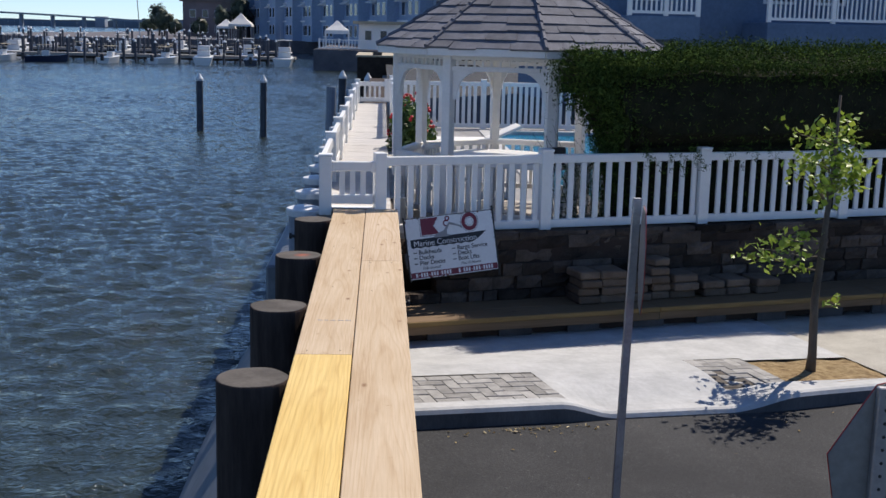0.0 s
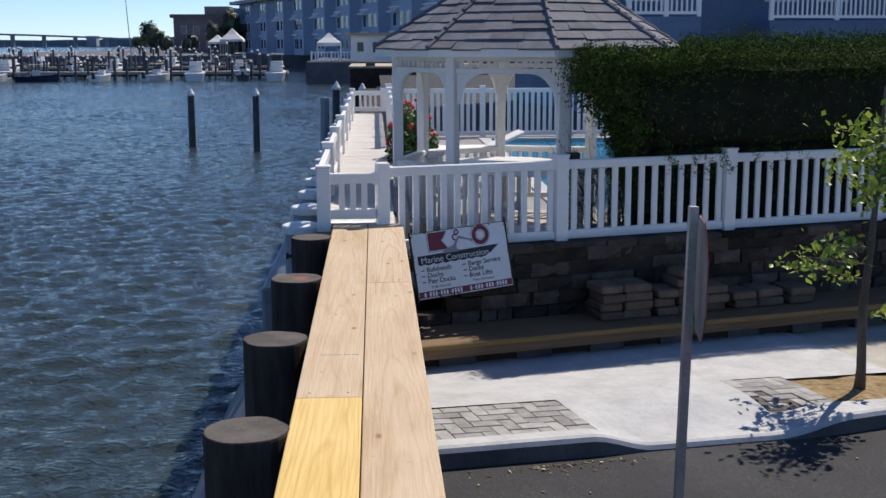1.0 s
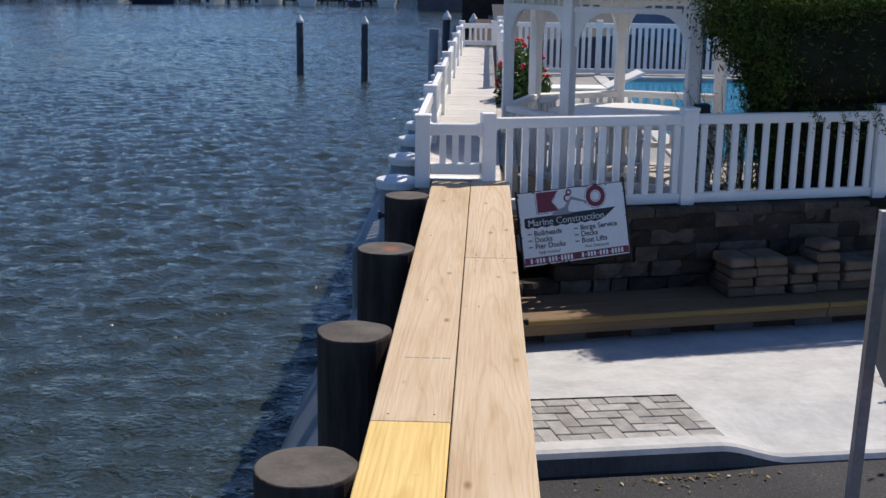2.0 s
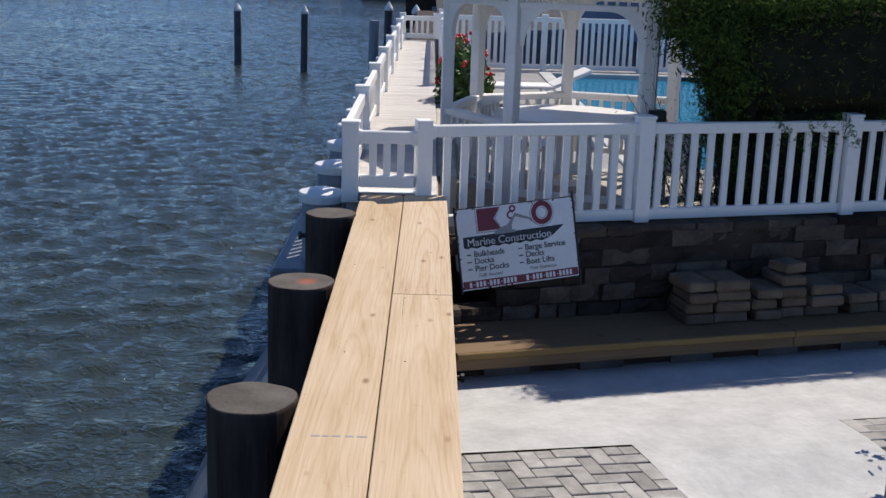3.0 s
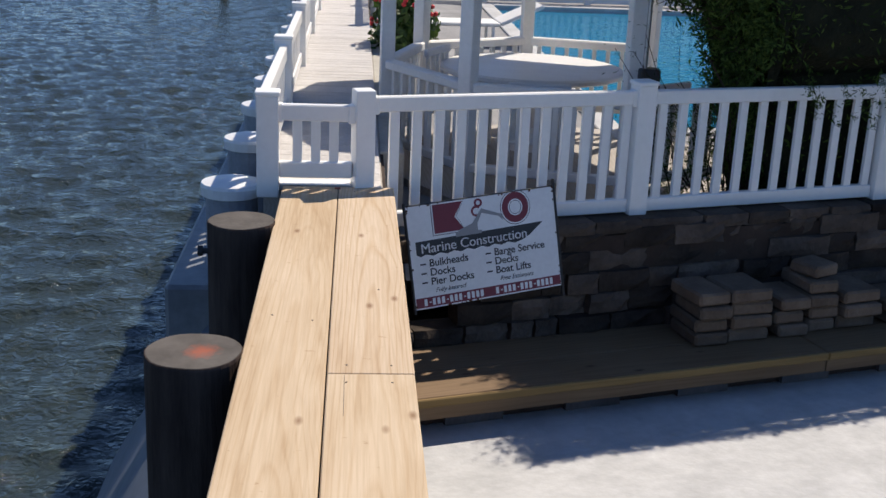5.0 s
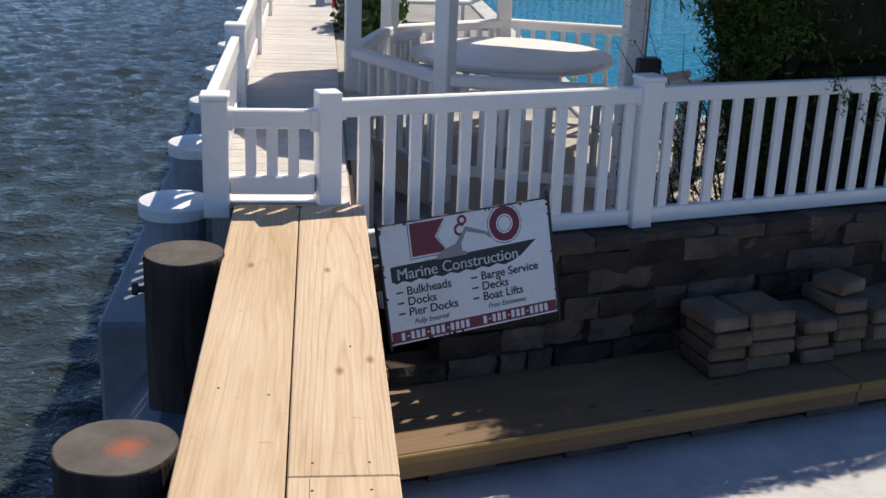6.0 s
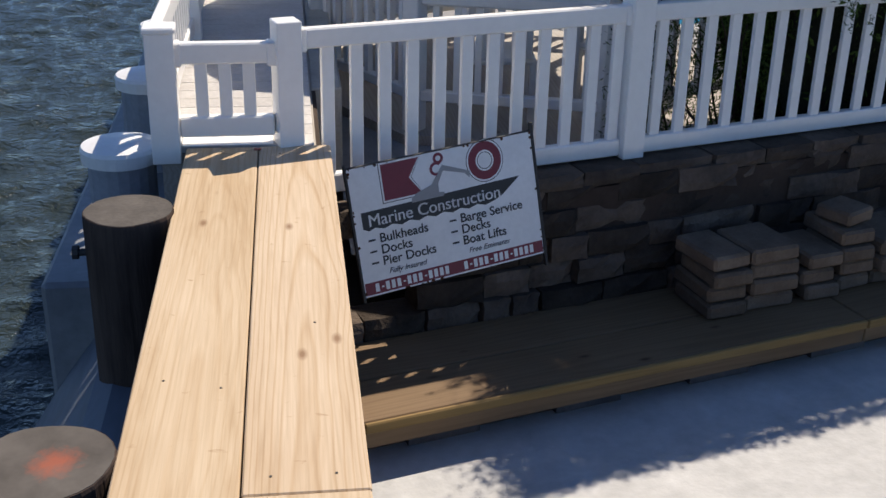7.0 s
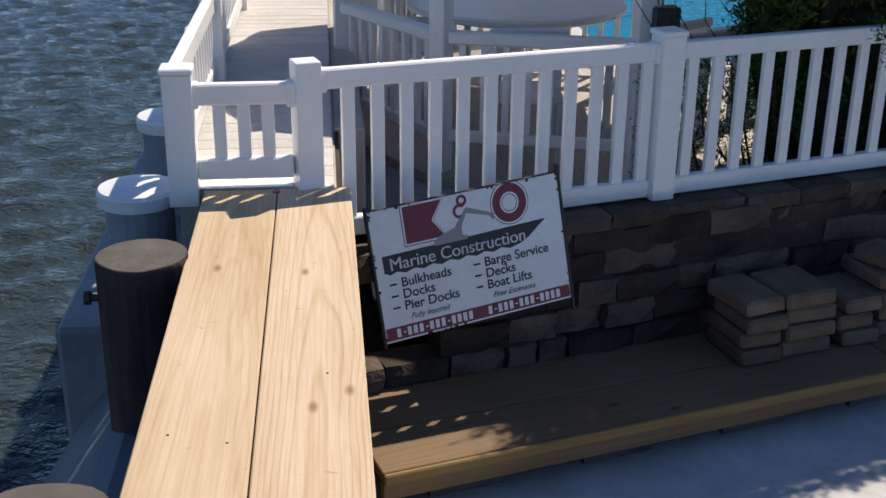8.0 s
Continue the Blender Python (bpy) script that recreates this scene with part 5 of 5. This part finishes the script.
def open_boat(m, mat, label):
    b = thing("motor_boat", m, label, "boat", "boats in the marina")
    part("hull", hull(bmesh.new(), 7.0, 2.4, 0.95), mat, b)
    part("console", boxed(-0.7, -0.5, 0.9, 0.5, 0.5, 1.9, 0.06), M_HULL, b)
    part("windscreen", boxed(0.35, -0.48, 1.9, 0.5, 0.48, 2.3, 0.02), M_GLASS, b)
    part("roof", boxed(-1.4, -0.9, 2.75, 0.9, 0.9, 2.85, 0.03), M_CANVAS, b)
    for x in (-1.2, 0.7):
        for y in (-0.75, 0.75):
            part("pole", tube(bmesh.new(), ((x, y, 0.95), (x, y, 2.75)), (0.03, 0.03), 5), M_METAL, b)
    part("outboard", boxed(-3.95, -0.25, 0.4, -3.45, 0.25, 1.5, 0.08), M_DARK, b)
    return b


def cabin_boat(m, mat, label):
    b = thing("cabin_boat", m, label, "boat", "boats in the marina")
    part("hull", hull(bmesh.new(), 9.5, 3.2, 1.3), mat, b)
    part("cabin", boxed(-1.0, -1.1, 1.3, 2.4, 1.1, 2.4, 0.15), M_HULL, b)
    part("window_band", boxed(-0.8, -1.12, 1.75, 2.2, 1.12, 2.15), M_GLASS, b)
    part("flybridge", boxed(-1.2, -1.0, 2.4, 0.9, 1.0, 3.2, 0.1), M_HULL, b)
    part("roof", boxed(-1.6, -1.1, 4.3, 1.0, 1.1, 4.42, 0.03), M_TENT, b)
    for x in (-1.4, 0.8):
        for y in (-0.95, 0.95):
            part("pole", tube(bmesh.new(), ((x, y, 2.4), (x, y, 4.3)), (0.03, 0.03), 5), M_METAL, b)
    part("antenna", tube(bmesh.new(), ((-1.0, 0.6, 4.3), (-1.5, 0.6, 7.0)), (0.02, 0.01), 4), M_CAPWHITE, b)
    return b


BOAT_SCALE = 0.64
ob1 = open_boat(pose(-36, 117.5, WATER_Z, 0, 0, 20), M_HULLBLUE, "navy and white centre console motor boat")
ob2 = open_boat(pose(-29.5, 119, WATER_Z, 0, 0, 80), M_HULL, "white centre console boat with a tan top")
ob3 = cabin_boat(pose(-19.5, 119, WATER_Z, 0, 0, 95), M_HULL, "white cabin cruiser moored at the dock")
for ob in (ob1, ob2, ob3):
    ob.scale = (BOAT_SCALE,) * 3
for ob, x, y, a in ((ob2, -41, 119, 75), (ob2, -23.8, 120, 60), (ob1, -14.6, 120, 100), (ob3, -10.8, 119.5, 85), (ob2, -48, 119, 120), (ob1, -55, 120, 70), (ob3, -63, 120, 95),
                    (ob3, -33, 141, 90), (ob2, -27, 142, 80), (ob1, -39, 143, 100), (ob3, -46, 142, 85), (ob2, -21, 143, 95), (ob3, -55, 142, 90), (ob2, -62, 143, 80), (ob1, -16.5, 144, 60),
                    (ob2, -30, 168, 85), (ob3, -38, 168, 95), (ob3, -50, 169, 80), (ob2, -58, 168, 90), (ob3, -24, 167, 100), (ob2, -45, 168, 110), (ob3, -70, 168, 90), (ob2, -78, 143, 80),
                    (ob2, -34, 129, 95), (ob3, -43, 130, 80), (ob2, -25.5, 130, 85), (ob3, -16, 131, 95), (ob2, -52, 129, 75), (ob3, -60, 131, 100), (ob2, -20.5, 156, 80), (ob3, -28.5, 157, 90), (ob2, -35, 156, 100), (ob3, -42, 157, 85)):
    copy_thing(ob, pose(x, y, WATER_Z, 0, 0, a + rd.uniform(-8, 8)))
yacht = thing("sport_yacht", pose(-56, 138, WATER_Z, 0, 0, -12), "large white sport fishing yacht", "boat", "boats in the marina")
part("hull", hull(bmesh.new(), 16, 4.8, 2.0), M_HULL, yacht)
part("cabin", boxed(-3.5, -1.8, 2.0, 3.0, 1.8, 4.0, 0.3), M_HULL, yacht)
part("window_band", boxed(-3.0, -1.83, 2.9, 2.7, 1.83, 3.6), M_GLASS, yacht)
part("flybridge", boxed(-3.2, -1.6, 4.0, 1.2, 1.6, 5.0, 0.2), M_HULL, yacht)
part("roof", boxed(-3.0, -1.6, 6.3, 1.0, 1.6, 6.45, 0.04), M_HULL, yacht)
for x in (-2.7, 0.7):
    for y in (-1.4, 1.4):
        part("pole", tube(bmesh.new(), ((x, y, 5.0), (x, y, 6.3)), (0.04, 0.04), 5), M_METAL, yacht)
mast = thing("sail_mast", pose(-32.5, 150, -1.7), "tall thin aluminium sailboat mast", "mast")
part("pole", tube(bmesh.new(), ((0, 0, 0), (-0.5, 0, 9.0)), (0.08, 0.05), 6), M_METAL, mast)

# bridge and hazy shore on the horizon
bridge = thing("road_bridge", pose(0, 1000, 0), "long pale concrete bridge on the horizon", "bridge")
db = bmesh.new()
prev = None
for i in range(41):
    x = -720 + 520 * i / 40
    z = 11.0 - 7.0 * ((x + 470) / 270) ** 2 * (1.0 if x > -470 else 0.7)
    ring = [db.verts.new(p) for p in ((x, 0, z - 1.1), (x, 12, z - 1.1), (x, 12, z + 0.4), (x, 0, z + 0.4))]
    if prev:
        for k in range(4):
            db.faces.new((prev[k], ring[k], ring[(k + 1) % 4], prev[(k + 1) % 4]))
    prev = ring
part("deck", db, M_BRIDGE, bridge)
for i in range(21):
    x = -720 + 26 * i
    z = 11.0 - 7.0 * ((x + 470) / 270) ** 2 * (1.0 if x > -470 else 0.7)
    part("pier", boxed(x - 1.0, 3, -4, x + 1.0, 9, z - 1.1), M_BRIDGE, bridge)
shore = bmesh.new()
prev = None
for i in range(90):
    x = -900 + 900 * i / 89
    h = 2.5 + 3.5 * abs(noise.noise(Vector((x * 0.02, 1.7, 0)))) + 4 * smooth_step(-300, -150, x)
    a, b = shore.verts.new((x, 1120, -3)), shore.verts.new((x, 1120, h))
    c, d = shore.verts.new((x, 1200, h)), shore.verts.new((x, 1200, -3))
    if prev:
        for p, q, r, s in ((prev[0], a, b, prev[1]), (prev[1], b, c, prev[2]), (prev[2], c, d, prev[3])):
            shore.faces.new((p, q, r, s))
    prev = (a, b, c, d)
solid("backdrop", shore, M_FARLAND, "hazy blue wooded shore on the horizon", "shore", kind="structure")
for x, wd, h in ((-262, 9, 8.5), (-215, 16, 7.5), (-210, 5, 9.5), (-180, 22, 7)):
    blk = thing("far_building", pose(x, 1105, -2), "hazy pale building on the horizon", "building", "far buildings")
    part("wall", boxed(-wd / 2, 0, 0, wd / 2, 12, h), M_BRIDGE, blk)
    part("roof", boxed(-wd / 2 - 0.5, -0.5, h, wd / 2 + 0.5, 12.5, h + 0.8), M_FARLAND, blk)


# ---------- block wall, loose blocks, pavers ----------
def rough_block(ln, ht, dp, seed, amount=0.012):
    """A split-face block: its front face, at y = 0, is broken and uneven."""
    b = bmesh.new()
    nx, nz = 4, 3
    front = {}
    for i in range(nx + 1):
        for j in range(nz + 1):
            edge = i in (0, nx) or j in (0, nz)
            bulge = (0.012 if edge else 0.0) + amount * noise.noise(Vector((i * 0.9 + seed * 7, j * 1.1, seed)))
            front[i, j] = b.verts.new((ln * i / nx + (0 if 0 < i < nx else 0.003 * (1 if i == 0 else -1)), bulge, ht * j / nz))
    for i in range(nx):
        for j in range(nz):
            b.faces.new((front[i, j], front[i + 1, j], front[i + 1, j + 1], front[i, j + 1]))
    back = {(i, j): b.verts.new((ln * i, dp, ht * j)) for i in (0, 1) for j in (0, 1)}
    b.faces.new([front[0, j] for j in range(nz + 1)] + [back[0, 1], back[0, 0]])
    b.faces.new([front[nx, j] for j in range(nz, -1, -1)] + [back[1, 0], back[1, 1]])
    b.faces.new([front[i, nz] for i in range(nx + 1)] + [back[1, 1], back[0, 1]])
    return b


wall = thing("retaining_wall", STREET, "dark split-face block retaining wall under the fence", "wall", kind="structure")
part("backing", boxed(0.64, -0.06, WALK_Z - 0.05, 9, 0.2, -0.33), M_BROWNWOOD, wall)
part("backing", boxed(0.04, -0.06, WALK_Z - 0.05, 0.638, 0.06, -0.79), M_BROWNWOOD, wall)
shapes = {}
rw = random.Random(4)
COURSE = 0.1235
for j in range(5):
    s = -0.16 + (0.14 if j % 2 else 0.0)
    z = -0.905 + j * COURSE
    while s < 8.0:
        kind = rw.randrange(8)
        ln = (0.3, 0.2, 0.38, 0.27, 0.15, 0.33, 0.24, 0.44)[kind]
        if kind not in shapes:
            shapes[kind] = mesh_of("block", rough_block(ln - 0.006, COURSE - 0.006, 0.16, kind + 1, 0.034), M_BLOCK)
        if not (j > 1 and 0.0 < s + ln / 2 < 0.62) and not (j == 1 and 0.0 < s + ln / 2 < 0.42):    # the wall is low behind the sign
            piece("block", shapes[kind], wall, pose(s, -0.125 + 0.014 * j + rw.uniform(-0.018, 0.018), z, rw.uniform(-1.5, 1.5), rw.uniform(-0.8, 0.8), rw.uniform(-3, 3)))
        s += ln
s = -0.16
for k in range(24):
    ln = rw.choice((0.34, 0.42, 0.3))
    if s + ln / 2 > 0.62:
        piece("coping_block", mesh_of("coping_block", rough_block(ln - 0.006, 0.07, 0.32, 20 + k, 0.02), M_BLOCK), wall, pose(s, -0.075 + rw.uniform(-0.01, 0.01), -0.936 + 5 * COURSE, 0, rw.uniform(-0.5, 0.5), rw.uniform(-1, 1)))
    s += ln

loose = {}
LEDGE = -0.88


def loose_block(s, r, layer, ln, dp, turn, extra=0.0):
    ht = 0.077
    key = (ln, dp)
    if key not in loose:
        b = bmesh.new()
        box(b, -ln / 2, -dp / 2, 0, ln / 2, dp / 2, ht - 0.003, 0.013)
        for v in b.verts:
            v.co += 0.006 * noise.noise_vector(v.co * 14)
        loose[key] = mesh_of("wall_block", b, M_PAVEBLOCK)
    ob = new("wall_block", loose[key])
    ob.matrix_basis = street(s, r, LEDGE + layer * ht + extra + 0.001, turn)
    tagged(ob, "tan concrete wall block stacked on the timber ledge", "block", "stacked wall blocks")


for s, layers, ln in ((1.765, 4, 0.21), (2.03, 4, 0.27), (2.3, 3, 0.2), (2.53, 4, 0.2), (2.8, 3, 0.27), (3.12, 2, 0.25), (3.4, 2, 0.27), (3.72, 2, 0.26)):
    for k in range(layers):
        loose_block(s + rw.uniform(-0.025, 0.025), -0.33 + rw.uniform(-0.03, 0.03), k, ln, 0.31, rw.uniform(-4, 4))
loose_block(2.55, -0.3, 4, 0.2, 0.2, 14)

# paver insets in herringbone
long_h = mesh_of("paver", boxed(0.002, 0.002, -0.05, 0.198, 0.098, 0.0, 0.004), M_PAVER)
long_v = mesh_of("paver", boxed(0.002, 0.002, -0.05, 0.098, 0.198, 0.0, 0.004), M_PAVER)
half_p = mesh_of("paver", boxed(0.002, 0.002, -0.05, 0.098, 0.098, 0.0, 0.004), M_PAVER)
pav = thing("paver_inset", STREET, "grey concrete pavers in herringbone set in the pavement", "pavers", kind="structure")
for a, b, c, d in PATCHES[:2]:
    part("sand_bed", grid_sheet(steps((a - 0.02, b + 0.02, 14)), steps((c - 0.02, d + 0.02, 8)), lambda s, r: walk_height(s, r) - 0.016), M_SAND, pav)
    ni, nj = int(round((b - a) / 0.1)), int(round((d - c) / 0.1))
    fs, fr = (b - a) / (ni * 0.1), (d - c) / (nj * 0.1)
    inside = lambda i, j: 0 <= i < ni and 0 <= j < nj
    for i in range(ni):
        for j in range(nj):
            k = (i - j) % 4
            at = pose(a + i * 0.1 * fs, c + j * 0.1 * fr, walk_height(a + i * 0.1 * fs, c + j * 0.1 * fr) - 0.003 + rw.uniform(-0.003, 0.002), rw.uniform(-0.4, 0.4), 2.58 + rw.uniform(-0.4, 0.4), 0)
            if k == 0:
                piece("paver", long_h if inside(i + 1, j) else half_p, pav, at)
            elif k == 3:
                piece("paver", long_v if inside(i, j + 1) else half_p, pav, at)
            elif k == 1 and not inside(i - 1, j):
                piece("paver", half_p, pav, at)
            elif k == 2 and not inside(i, j - 1):
                piece("paver", half_p, pav, at)

# leaf litter in the gutter
rl = random.Random(9)
M_DRYLEAF = leaf_material("dry_leaf", (0.12, 0.08, 0.03), (0.4, 0.3, 0.12))
lc = []
for i in range(76):
    lc.append((rl.gauss(0.15, 0.3) if i < 58 else rl.uniform(-0.6, 3.2), -3.03 - abs(rl.gauss(0, 0.06 if i < 58 else 0.35)), 0.0))
lit = leaf_cloud("leaf_litter", np.array(lc), np.tile(np.array((0.0, 0.0, 2.0)), (76, 1)), 0.015, M_DRYLEAF, None, 12, 0.5)
lit.matrix_basis = STREET @ pose(0, 0, walk_z(0.0) - 0.127, 0, 2.58, 0)
tagged(lit, "dry leaves and grit along the kerb", "leaf litter", kind="stuff")
